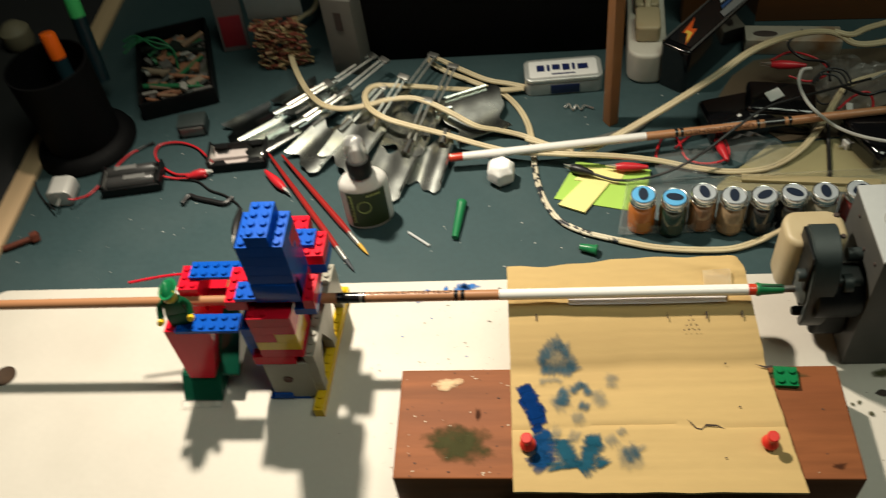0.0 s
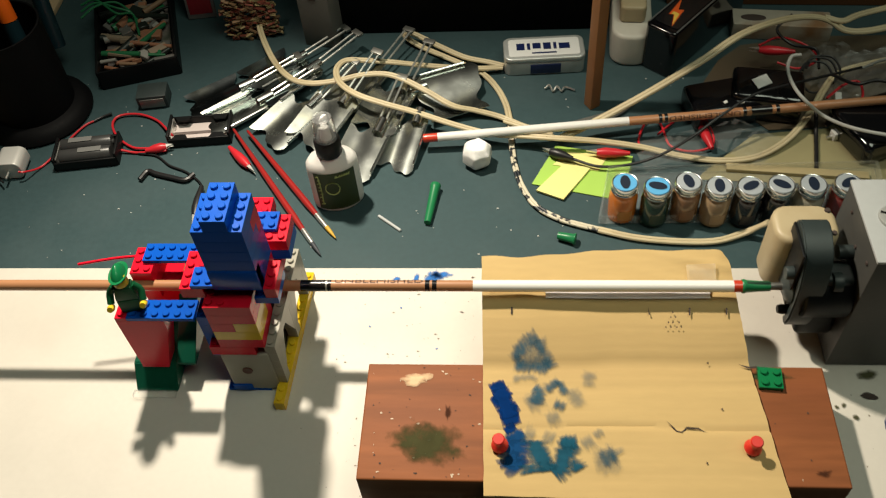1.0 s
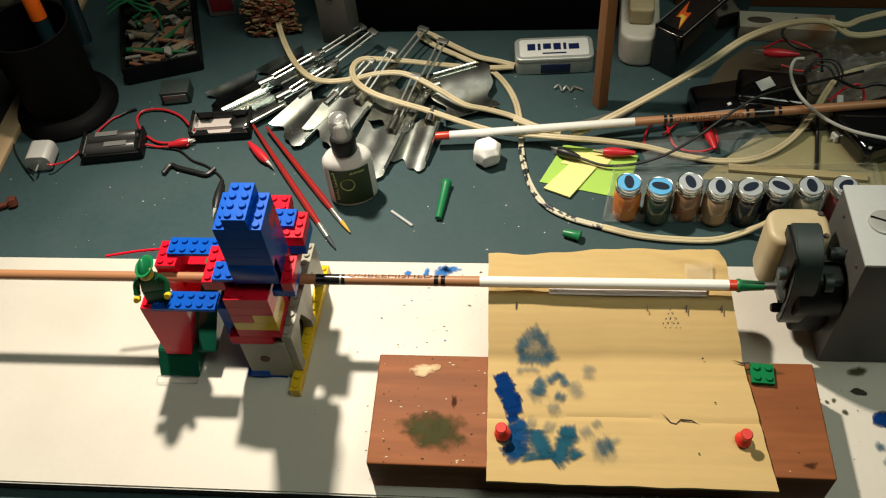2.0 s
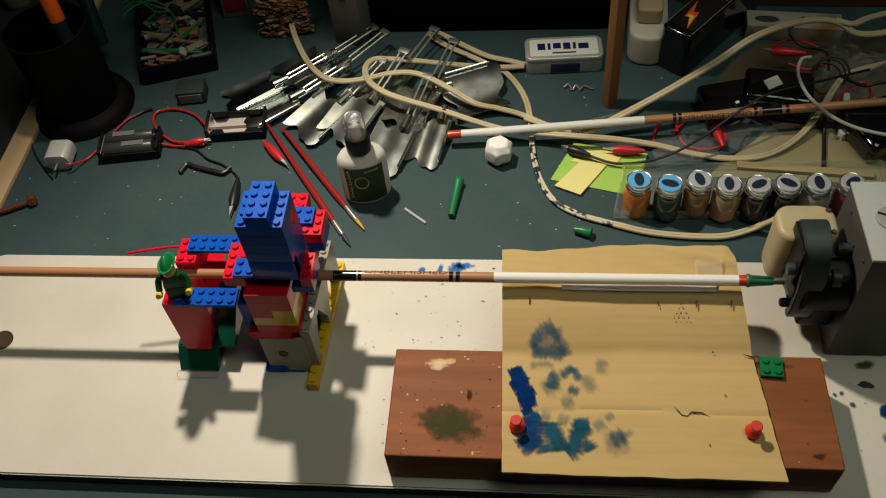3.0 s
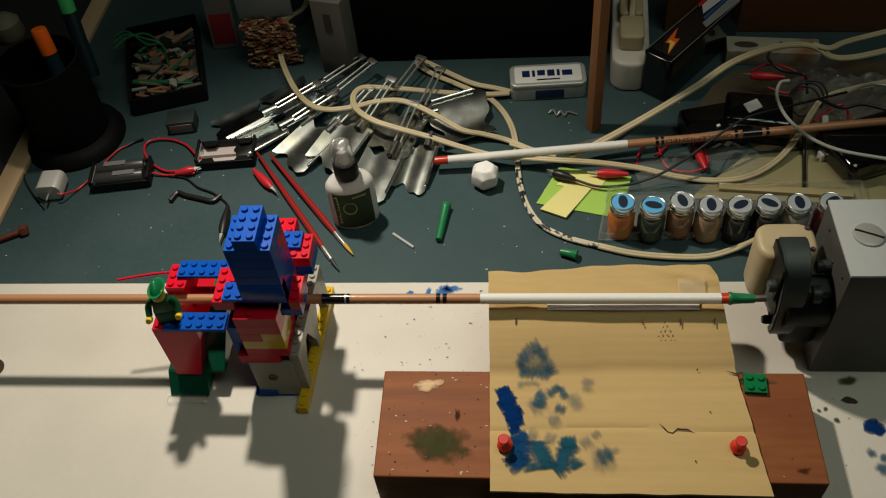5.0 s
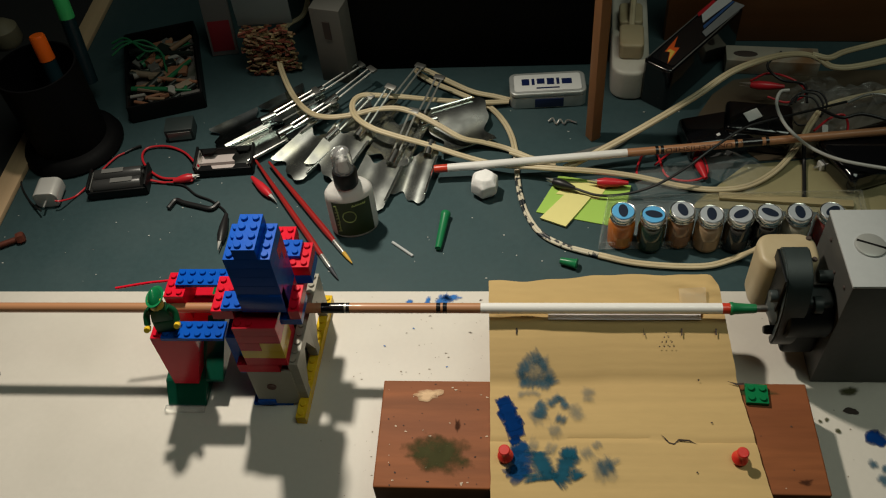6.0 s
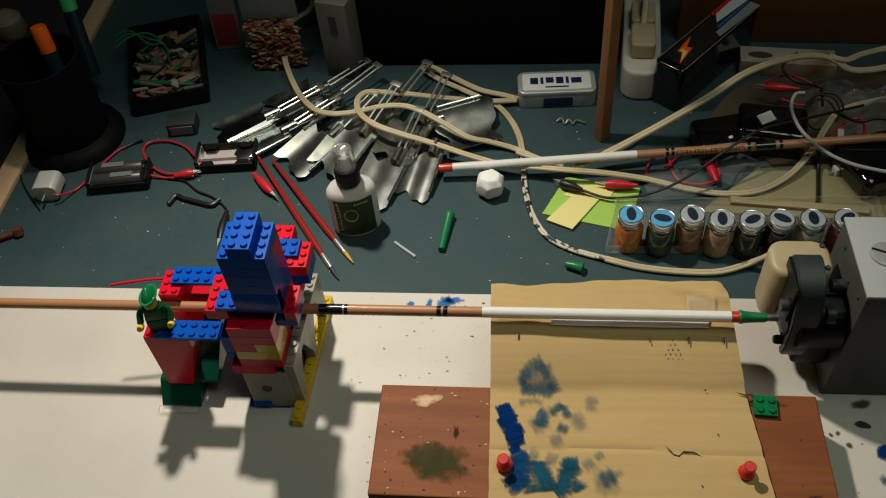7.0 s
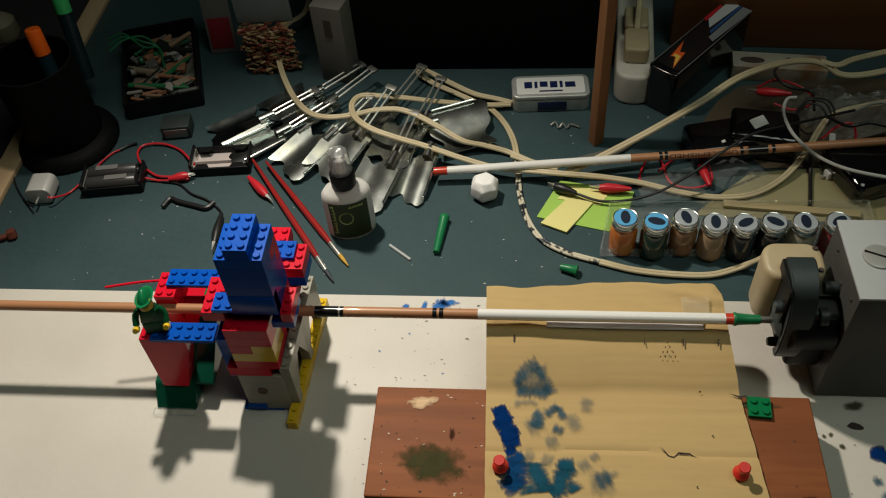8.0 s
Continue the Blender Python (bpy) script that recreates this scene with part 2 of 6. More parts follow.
def blob(cx, cy, rx, ry, n=22, rough=0.3, seed=1, turn=0.0):
    """An uneven outline, for stains and torn edges."""
    rnd = random.Random(seed)
    ph = [rnd.uniform(0, 6.28) for _ in range(6)]
    out = []
    for i in range(n):
        a = 2 * math.pi * i / n
        k = 1 + rough * (0.5 * math.sin(2 * a + ph[0]) + 0.35 * math.sin(3 * a + ph[1]) + 0.3 * math.sin(5 * a + ph[2]) + 0.25 * math.sin(8 * a + ph[3])) + rough * rnd.uniform(-0.2, 0.2)
        x, y = rx * k * math.cos(a), ry * k * math.sin(a)
        out.append((cx + x * math.cos(turn) - y * math.sin(turn), cy + x * math.sin(turn) + y * math.cos(turn)))
    return out


def sheet(outline, z):
    bm = bmesh.new()
    f = bm.faces.new([bm.verts.new((x, y, z)) for x, y in outline])
    if f.normal.z < 0:
        f.normal_flip()
    bm.normal_update()
    bmesh.ops.triangulate(bm, faces=list(bm.faces))
    bmesh.ops.recalc_face_normals(bm, faces=bm.faces)
    return bm


def stain_mesh(outline, z, rings=5):
    """A flat patch in rings, with how thickly it covers kept per point."""
    bm = bmesh.new()
    lay = bm.verts.layers.float.new("cover")
    n = len(outline)
    cx, cy = sum(p[0] for p in outline) / n, sum(p[1] for p in outline) / n
    hub = bm.verts.new((cx, cy, z))
    hub[lay] = 1.0
    prev = None
    for k in range(1, rings + 1):
        s = k / rings
        row = []
        for x, y in outline:
            v = bm.verts.new((cx + (x - cx) * s, cy + (y - cy) * s, z))
            v[lay] = 1 - s ** 1.6
            row.append(v)
        for i in range(n):
            j = (i + 1) % n
            if prev is None:
                bm.faces.new((hub, row[i], row[j]))
            else:
                bm.faces.new((prev[i], row[i], row[j], prev[j]))
        prev = row
    return bm


def stroke_mesh(pts, width, z, seed=0):
    """A brush stroke: a flat ribbon along a path, thickest along its middle."""
    rnd = random.Random(seed)
    bm = bmesh.new()
    lay = bm.verts.layers.float.new("cover")
    path = smooth_path([(x, y, 0) for x, y in pts], 9)
    rows = []
    for i, c in enumerate(path):
        d = (path[min(i + 1, len(path) - 1)] - path[max(i - 1, 0)]).normalized()
        side = Vector((-d.y, d.x, 0)) * width * rnd.uniform(0.75, 1.2)
        end = min(1.0, min(i, len(path) - 1 - i) / 1.6)
        row = []
        for k in range(5):
            s = k / 2 - 1
            v = bm.verts.new((c.x + side.x * s, c.y + side.y * s, z))
            v[lay] = end * (1 - abs(s) ** 1.5) * rnd.uniform(0.7, 1.0)
            row.append(v)
        rows.append(row)
    for a, b in zip(rows, rows[1:]):
        for k in range(4):
            bm.faces.new((a[k], b[k], b[k + 1], a[k + 1]))
    bmesh.ops.recalc_face_normals(bm, faces=bm.faces)
    if bm.faces and sum(f.normal.z for f in bm.faces) < 0:
        bmesh.ops.reverse_faces(bm, faces=bm.faces)
    return bm
# ---- the bench, the board on it and the room round it ----
ZB = -0.012                      # the bench top; the white board's top is z = 0
bench = solo("bench_top", box(-0.509, 0.9, -0.9, 0.62, ZB - 0.03, ZB, 0.002), M_BENCH, Matrix(), "dark green-grey painted workbench top, scuffed and dusty", "workbench", kind="structure")
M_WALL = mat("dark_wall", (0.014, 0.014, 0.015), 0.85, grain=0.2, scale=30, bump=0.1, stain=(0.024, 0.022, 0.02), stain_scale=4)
M_FLOOR = mat("room_floor", (0.12, 0.09, 0.06), 0.7, grain=0.2, scale=10)
M_CEIL = mat("room_ceiling", (0.22, 0.21, 0.20), 0.9, grain=0.05, scale=20)
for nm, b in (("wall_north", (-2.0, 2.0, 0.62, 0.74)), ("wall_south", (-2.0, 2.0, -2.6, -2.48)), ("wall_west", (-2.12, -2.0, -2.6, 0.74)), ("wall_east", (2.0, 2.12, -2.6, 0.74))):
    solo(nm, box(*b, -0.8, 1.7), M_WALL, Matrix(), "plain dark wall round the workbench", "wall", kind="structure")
solo("floor", box(-2.12, 2.12, -2.6, 0.74, -0.9, -0.8), M_FLOOR, Matrix(), "plain brown floor below the workbench", "floor", kind="structure")
solo("ceiling", box(-2.12, 2.12, -2.6, 0.74, 2.35, 2.45), M_CEIL, Matrix(), "plain pale ceiling", "ceiling", kind="structure")

board = thing("shelf_board", Matrix(), "off-white laminated board with paint specks, laid on the bench", "board")
bm = add_prism(bmesh.new(), rounded(-0.462, 0.62, -0.139, 0.0705, 0.013), ZB + 0.0005, 0.0)
bmesh.ops.recalc_face_normals(bm, faces=bm.faces)
bmesh.ops.bevel(bm, geom=[e for e in bm.edges if abs(e.verts[0].co.z - e.verts[1].co.z) < 1e-5], offset=0.0012, segments=2, affect="EDGES")
top = part("panel", bm, [M_BOARD, M_EDGE], board)
for p in top.data.polygons:
    if abs(p.normal.z) < 0.3 and p.center.y < -0.1:
        p.material_index = 1
hole = lathe([(0, 0.0004), (0.0085, 0.0004), (0.0095, 0.0008), (0.0095, 0.0002)], 24)
part("hole", hole, mat("drilled_hole", (0.05, 0.028, 0.015), 0.8, grain=0.4, scale=300), board, "dark round drilled hole", pose(-0.4175, -0.0215, 0))

# specks of paint and grime on the board
rnd = random.Random(4)
bm = bmesh.new()
for i in range(230):
    x, y = rnd.uniform(-0.13, 0.62), rnd.uniform(-0.135, 0.066)
    if rnd.random() < 0.35:
        x = rnd.uniform(-0.11, 0.008)
    r = rnd.choice((0.0002, 0.0002, 0.0003, 0.0003, 0.0005))
    f = bm.faces.new([bm.verts.new((px_, py_, 0.0003)) for px_, py_ in blob(x, y, r * rnd.uniform(0.7, 2), r, 8, 0.4, i)])
tagged(part("specks", bm, mat("dark_specks", (0.26, 0.22, 0.17), 0.8), board, "dark specks of dried paint", smooth=False), kind="stuff")
for i, (x, y, rx, ry, mt) in enumerate(((-0.036, 0.0605, 0.0055, 0.0065, M_PBRIGHT), (-0.030, 0.0625, 0.006, 0.004, M_PBRIGHT), (-0.0655, 0.057, 0.0035, 0.003, M_PBRIGHT), (-0.05, 0.0575, 0.0025, 0.005, M_PBRIGHT), (-0.072, 0.05, 0.003, 0.004, M_PBRIGHT))):
    part("paint_smear", stain_mesh(blob(x, y, rx * 1.3, ry * 1.3, 20, 0.4, i + 3), 0.0006), mt, board, "bright blue paint smear")

for i, (x, y) in enumerate(((-0.083, 0.012), (-0.047, 0.043), (-0.012, 0.026), (-0.030, -0.008), (-0.091, 0.052), (-0.004, 0.060), (-0.060, 0.030), (-0.078, -0.062), (-0.073, -0.046))):
    part("paint_fleck", stain_mesh(blob(x, y, 0.0012 + 0.0004 * (i % 3), 0.0009, 12, 0.5, i + 120), 0.0005), M_PDARK if i % 3 else M_PBRIGHT, board, "dried paint fleck")

# ---- the wood block ----
block = thing("wood_block", pose(0.082, -0.0880, 0), "reddish-brown stained wooden block with paint stains on the board", "wood block")
part("beam", box(-0.1555, 0.1555, -0.0432, 0.0437, 0.0005, 0.038, 0.0014, 3), M_BLOCK, block)
part("stain", stain_mesh(blob(-0.111, -0.0165, 0.029, 0.0165, 30, 0.22, 5), 0.0384), M_PGREEN, block, "olive green paint stain")
for sx, sy, rx, ry, mt, lb, sd in ((0.118, 0.036, 0.016, 0.005, M_PGREEN, "faint olive smear", 3), (-0.098, 0.006, 0.0022, 0.0075, M_PDARK, "dark scuff", 4), (0.140, -0.034, 0.006, 0.0025, M_PDARK, "dark scuff", 6), (0.095, -0.010, 0.003, 0.0045, M_PPEACH, "pale scrape", 7)):
    part("scuff", stain_mesh(blob(sx, sy, rx, ry, 24, 0.35, sd), 0.03845), mt, block, lb)
part("bare_patch", stain_mesh(blob(-0.121, 0.0310, 0.0105, 0.0050, 30, 0.32, 15), 0.0386), M_PPEACH, block, "pale bare patch")
rnd = random.Random(9)
bm, bm2 = bmesh.new(), bmesh.new()
for i in range(70):
    x, y = rnd.uniform(-0.152, -0.05 if i < 60 else 0.15), rnd.uniform(-0.042, 0.042)
    r = rnd.choice((0.0003, 0.0004, 0.0006))
    b = bm if rnd.random() < 0.5 else bm2
    b.faces.new([b.verts.new((a, c, 0.0383)) for a, c in blob(x, y, r * rnd.uniform(0.8, 2), r, 8, 0.4, i)])
tagged(part("pale_specks", bm, mat("pale_specks", (0.6, 0.48, 0.36), 0.8), block, "pale paint specks", smooth=False), kind="stuff")
tagged(part("dark_pits", bm2, M_INK, block, "dark pits", smooth=False), kind="stuff")

# ---- the cardboard sheet ----
card = thing("cardboard_sheet", pose(0, 0, 0.0385), "worn corrugated cardboard sheet with blue paint, pinned on the block", "cardboard")
NX, NY = 60, 70
CX0, CX1, CY0, CY1 = 0.0105, 0.1935, -0.1422, 0.0285


def card_z(u, v):
    """The card lies flat on the block and rises behind it."""
    x, y = CX0 + u * (CX1 - CX0), CY0 + v * (CY1 - CY0)
    s = max(0.0, y + 0.050)
    z = 0.0028 + 0.47 * s * min(1, s / 0.006) - 1.75 * s * s
    for yc, d, w in ((-0.0945, 0.0011, 0.0016), (-0.0655, 0.0005, 0.0012), (-0.0015, 0.0008, 0.0014), (-0.128, 0.0004, 0.004)):
        z -= d * math.exp(-((y - yc - 0.0012 * math.sin(40 * x + yc * 90)) / w) ** 2)
    z += 0.00028 * math.sin(y * 2 * math.pi / 0.0062) * (0.5 + 0.5 * noise.noise(Vector((x * 20, y * 20, 0))))
    z += 0.0008 * noise.noise(Vector((x * 14, y * 18, 3)))
    z += 0.0016 * math.exp(-((u - 0.98) / 0.05) ** 2 - ((v - 0.99) / 0.06) ** 2) + 0.0020 * math.exp(-((u - 0.90) / 0.16) ** 2) * max(0, math.sin(60 * v + 16 * u)) * max(0, min(1, (v - 0.84) / 0.06))
    return z


bm = bmesh.new()
grid = []
for i in range(NX + 1):
    u = i / NX
    row = []
    for j in range(NY + 1):
        v = j / NY
        x = CX0 + u * (CX1 - CX0) + (1 - v) * 0.0012 * (2 * u - 1) - 0.005 * v * (1 - u) + u * (0.0034 - 0.0172 * v)
        ye = 0.0007 * noise.noise(Vector((u * 9, v * 3, 5))) + v * 0.008 * u - 0.0015 * v * math.sin(u * 9)
        x += 0.0006 * noise.noise(Vector((u * 2, v * 14, 9)))
        cut = max(0.0, (u - 0.93) / 0.07) ** 2 * max(0.0, (v - 0.94) / 0.06)
        x, ye = x - 0.0035 * cut, ye - 0.0045 * cut + 0.0004 * v ** 8 * math.sin(31 * u)
        row.append(bm.verts.new((x, CY0 + v * (CY1 - CY0) + ye, card_z(u, v))))
    grid.append(row)
for i in range(NX):
    for j in range(NY):
        bm.faces.new((grid[i][j], grid[i + 1][j], grid[i + 1][j + 1], grid[i][j + 1]))
rim = [e for e in bm.edges if e.is_boundary]
ext = bmesh.ops.extrude_edge_only(bm, edges=rim)
for v in (g for g in ext["geom"] if isinstance(g, bmesh.types.BMVert)):
    v.co.z -= 0.0026
bmesh.ops.recalc_face_normals(bm, faces=bm.faces)
part("panel", bm, M_CARD, card)


def card_patch(name, outline, mt, label, lift=0.0007):
    """A thin patch that follows the cardboard."""
    if mt in (M_PTEAL, M_PBLUE):
        b = stain_mesh(outline, 0)
    else:
        b = sheet(outline, 0)
        bmesh.ops.subdivide_edges(b, edges=list(b.edges), cuts=3, use_grid_fill=True)
    for v in b.verts:
        v.co.z = card_z(min(1, max(0, (v.co.x - CX0) / (CX1 - CX0))), min(1, max(0, (v.co.y - CY0) / (CY1 - CY0)))) + lift
    return part(name, b, mt, card, label)


NAVY = [
    ("B", 0.0034, [(0.0126, -0.0669), (0.0228, -0.0624)]),
    ("B", 0.0034, [(0.014, -0.0772), (0.0262, -0.0704)]),
    ("B", 0.0036, [(0.0182, -0.0854), (0.0312, -0.0787)]),
    ("B", 0.0032, [(0.0199, -0.0908), (0.0324, -0.0874)]),
    ("B", 0.0024, [(0.0224, -0.0975), (0.0292, -0.0933)]),
    ("B", 0.0050, [(0.0187, -0.0654), (0.0226, -0.077), (0.0263, -0.0884)]),
]
MID = [
    ("M", 0.0062, [(0.0304, -0.1022), (0.0289, -0.1136), (0.0289, -0.123)]),
    ("M", 0.0050, [(0.023, -0.1155), (0.0324, -0.125)]),
    ("M", 0.0030, [(0.0244, -0.1046), (0.0352, -0.0985)]),
]
TEAL = [
    ("H", 0.0044, [(0.0431, -0.1036), (0.0438, -0.1114), (0.048, -0.1182), (0.0498, -0.1253)]),
    ("H", 0.0046, [(0.0668, -0.1038), (0.061, -0.1135), (0.0584, -0.1221), (0.0529, -0.1265)]),
    ("H", 0.0036, [(0.0655, -0.1168), (0.0699, -0.1243)]),
    ("H", 0.0050, [(0.0383, -0.1202), (0.0398, -0.1269)]),
    ("H", 0.0034, [(0.0581, -0.1058), (0.0699, -0.1037)]),
]
THIN = [
    ("T", 0.0036, [(0.0282, -0.0462), (0.0365, -0.0344), (0.0453, -0.0282)]),
    ("T", 0.0034, [(0.0448, -0.0313), (0.0494, -0.041), (0.0544, -0.0507)]),
    ("T", 0.0036, [(0.0282, -0.0469), (0.0407, -0.0482), (0.0528, -0.0497)]),
    ("T", 0.0034, [(0.041, -0.0653), (0.0451, -0.069), (0.0417, -0.0784)]),
    ("T", 0.0028, [(0.0488, -0.067), (0.0596, -0.0592)]),
    ("T", 0.0024, [(0.06, -0.0592), (0.063, -0.0714)]),
    ("T", 0.0028, [(0.0547, -0.0772), (0.0627, -0.0807)]),
    ("T", 0.0040, [(0.083, -0.1163), (0.0936, -0.1126)]),
]
FAINT = [
    ("W", 0.0055, [(0.0365, -0.0412), (0.047, -0.0446)]),
    ("W", 0.0040, [(0.0496, -0.0901), (0.0593, -0.0862)]),
    ("W", 0.0034, [(0.0672, -0.0647), (0.0727, -0.0804)]),
    ("W", 0.0034, [(0.0805, -0.0511), (0.0786, -0.0645)]),
    ("W", 0.0018, [(0.027, -0.059), (0.0386, -0.0568), (0.0448, -0.0595)]),
    ("W", 0.0022, [(0.0802, -0.1008), (0.0863, -0.0962)]),
    ("W", 0.0036, [(0.0471, -0.1), (0.055, -0.1033)]),
    ("W", 0.0034, [(0.0721, -0.1076), (0.0801, -0.1026)]),
    ("W", 0.0050, [(0.0364, -0.0795), (0.0487, -0.0717)]),
    ("W", 0.0060, [(0.0786, -0.119), (0.0958, -0.1151)]),
    ("W", 0.0030, [(0.093, -0.1092), (0.0959, -0.1134)]),
    ("W", 0.0046, [(0.0344, -0.099), (0.0423, -0.1019)]),
]
for i, (kind, width, pts) in enumerate(NAVY + MID + TEAL + THIN + FAINT):
    b = stroke_mesh(pts, width * (1.3 if kind == "B" else 1.7), 0, i)
    for v in b.verts:
        v.co.z = card_z(min(1, max(0, (v.co.x - CX0) / (CX1 - CX0))), min(1, max(0, (v.co.y - CY0) / (CY1 - CY0)))) + 0.0006 + 0.00003 * i
    part("brush_mark", b, {"B": M_PBLUE, "M": M_PMID, "H": M_PHEAVY, "T": M_PTEAL, "W": M_PWISP}[kind], card, {"B": "thick navy brush mark", "M": "mid-blue brush mark", "H": "deep teal brush mark", "T": "thin blue-green brush mark", "W": "faint dry blue-green smear"}[kind])
card_patch("paper_strip", [(0.0510, -0.0036), (0.1650, -0.0032), (0.1650, 0.0075), (0.0510, 0.0070)], M_PAPER, "white paper strip", 0.0012)
M_TAPE = mat("clear_tape", (0.60, 0.46, 0.27), 0.25, grain=0.03, alpha=0.55)
card_patch("tape", [(0.150, 0.0060), (0.1700, 0.0060), (0.1700, 0.0205), (0.150, 0.0205)], M_TAPE, "clear sticky tape", 0.0016)
for i, x in enumerate((0.0271, 0.1225, 0.150, 0.175)):
    card_patch("pen_mark", [(x - 0.0006, -0.0145 - 0.001 * (i == 2)), (x + 0.0005, -0.0145), (x + 0.0007 - (i == 1) * 0.0015, -0.0098), (x - 0.0005, -0.0098)], M_INK, "dark pen mark", 0.001)
for r in range(4):
    for k in range(r + 1):
        x, y = 0.1385 + (k - r / 2) * 0.0036 + 0.0003 * math.sin(9 * k + r), -0.0128 - 0.0034 * r
        card_patch("pen_dot", blob(x, y, 0.00055, 0.00055, 8, 0.2, k), M_INK, "", 0.001)
card_patch("tear", [(0.128, -0.0885), (0.134, -0.0945), (0.137, -0.0955), (0.1405, -0.0925), (0.148, -0.093), (0.1535, -0.0962), (0.148, -0.0940), (0.1405, -0.0937), (0.137, -0.0967), (0.1335, -0.0957)], M_INK, "torn crease", 0.0009)
card_patch("tear", [(0.180, -0.046), (0.187, -0.0475), (0.1925, -0.047), (0.1925, -0.0485), (0.187, -0.0490)], M_INK, "torn crease", 0.0011)
for i, (x, y) in enumerate(((0.160, -0.0455), (0.165, -0.0795), (0.15, -0.118))):
    card_patch("pin_hole", blob(x, y, 0.0007, 0.0006, 8, 0.2, i), M_INK, "", 0.001)


def push_pin(x, y, z, rz):
    t = thing("push_pin", pose(x, y, z, 6, -4, rz), "red plastic push pin stuck through the cardboard", "push pin", "push pins in the cardboard")
    part("head", lathe([(0, 0.0142), (0.0034, 0.0142), (0.0041, 0.0135), (0.0040, 0.0126), (0.0026, 0.0112), (0.0022, 0.0085), (0.0030, 0.0064), (0.0050, 0.0046), (0.0057, 0.0032), (0.0054, 0.0020), (0.0044, 0.0014), (0, 0.0013)], 24), M_PINRED, t)
    part("needle", lathe([(0, 0.002), (0.0005, 0.002), (0.0005, -0.006), (0, -0.008)], 8), M_STEEL, t, "thin steel needle")


push_pin(0.0195, -0.1085, 0.0415, 0)
push_pin(0.1795, -0.1075, 0.0415, 40)

# ---- toy bricks ----
P, HB, HP = 0.008, 0.0096, 0.0032


def add_stud_box(bm, nx, ny, h, skip=()):
    add_box(bm, 0.00004, nx * P - 0.00004, 0.00004, ny * P - 0.00004, 0.00003, h, 0.00016, 1)
    for i in range(nx):
        for j in range(ny):
            if (i, j) in skip:
                continue
            add_lathe(bm, [(0.0024, h), (0.0024, h + 0.0014), (0.0021, h + 0.0017), (0, h + 0.0017)], 14, Matrix.Translation((i * P + P / 2, j * P + P / 2, 0)))
    return bm


def brick(parent, x, y, top, nx, ny, h, mt, name="brick", skip=()):
    """A studded brick with its first stud at (x, y) and its body's top at that height."""
    return part(name, add_stud_box(bmesh.new(), nx, ny, h, skip), mt, parent, "", pose(x - P / 2, y - P / 2, top - h))


tower = thing("toy_brick_stand", Matrix(), "red, blue, yellow and grey toy brick stand holding the arrow", "toy bricks")
KX = lambda k: -0.1456 + P * k
RY = lambda j: -0.0333 + P * j
L1, LF = 0.1168, 0.1072
# blue head
brick(tower, KX(-1), RY(0), L1 + 7 * HB, 2, 4, HB, M_BLUE)
brick(tower, KX(-2), RY(0), L1 + 6 * HB, 4, 4, HB, M_BLUE)
brick(tower, KX(-2), RY(0), L1 + 5 * HB, 4, 2, HB, M_BLUE)
brick(tower, KX(-2), RY(2), L1 + 5 * HB, 4, 2, HB, M_RED)
brick(tower, KX(-2), RY(0), L1 + 4 * HB, 4, 3, HB, M_BLUE)
brick(tower, KX(-2), RY(3), L1 + 4 * HB, 4, 1, HB, M_RED)
brick(tower, KX(-2), RY(0), L1 + 3 * HB, 4, 4, HB, M_BLUE)
brick(tower, KX(-2), RY(0), L1 + 2 * HB, 4, 4, HB, M_BLUE)
brick(tower, KX(-2), RY(0), L1 + HB, 4, 4, HB, M_BLUE)
# bridge over the shaft
brick(tower, KX(2), RY(0), L1, 1, 3, HB, M_RED)
brick(tower, KX(-5), RY(0), L1, 2, 4, HB, M_RED)
brick(tower, KX(-3), RY(1), L1, 5, 3, HB, M_RED)
brick(tower, KX(-4), RY(0), L1 + HP, 2, 2, HP, M_BLUE, "plate")
brick(tower, KX(-2) - 0.0, RY(0) - 0.0004, L1 + 2 * HB, 4, 1, 2 * HB - 0.0004, M_BLUE)
part("face_panel", box(KX(-2) - P / 2, KX(2) - P / 2 - 0.0002, RY(0) - P / 2 - 0.0009, RY(1) + P / 2, L1 + 0.0001, L1 + 2 * HB - 0.0006, 0.0003), M_BLUE, tower)
brick(tower, KX(1), RY(0), L1 - HB, 2, 3, HP * 2, M_BLUE)
# stepped cluster behind
C1 = L1 + HP
QX, QY = -0.1276, 0.0042
brick(tower, QX - P, QY, C1, 2, 3, HB, M_RED)
brick(tower, QX - 1.9 * P, QY + P, C1 + HP, 2, 2, HP, M_BLUE, "plate")
brick(tower, QX - 2.9 * P, QY + 3 * P, C1, 2, 2, HB, M_RED)
brick(tower, QX - P, QY, C1 - HB, 2, 3, HB, M_BLUE)
brick(tower, QX - 3 * P, QY + P, C1, 2, 2, HB, M_RED)
brick(tower, QX - 3 * P, QY + P, C1 - HB, 2, 4, HB, M_RED)
brick(tower, QX - 3 * P, QY + P, C1 - 2 * HB, 3, 4, HB, M_BLUE)
brick(tower, KX(-2), RY(5), C1 - 3 * HB, 4, 3, HB, M_RED)
for n in range(4, 13):
    brick(tower, KX(-3), RY(5) + 0.004, C1 - n * HB, 3, 3, HB, (M_RED, M_BLUE, M_RED)[n % 3])
# blue column beside the front one
for n in range(5):
    brick(tower, KX(-5) + 0.002, RY(0), 0.0840 - n * HB, 2, 3, HB, M_BLUE)
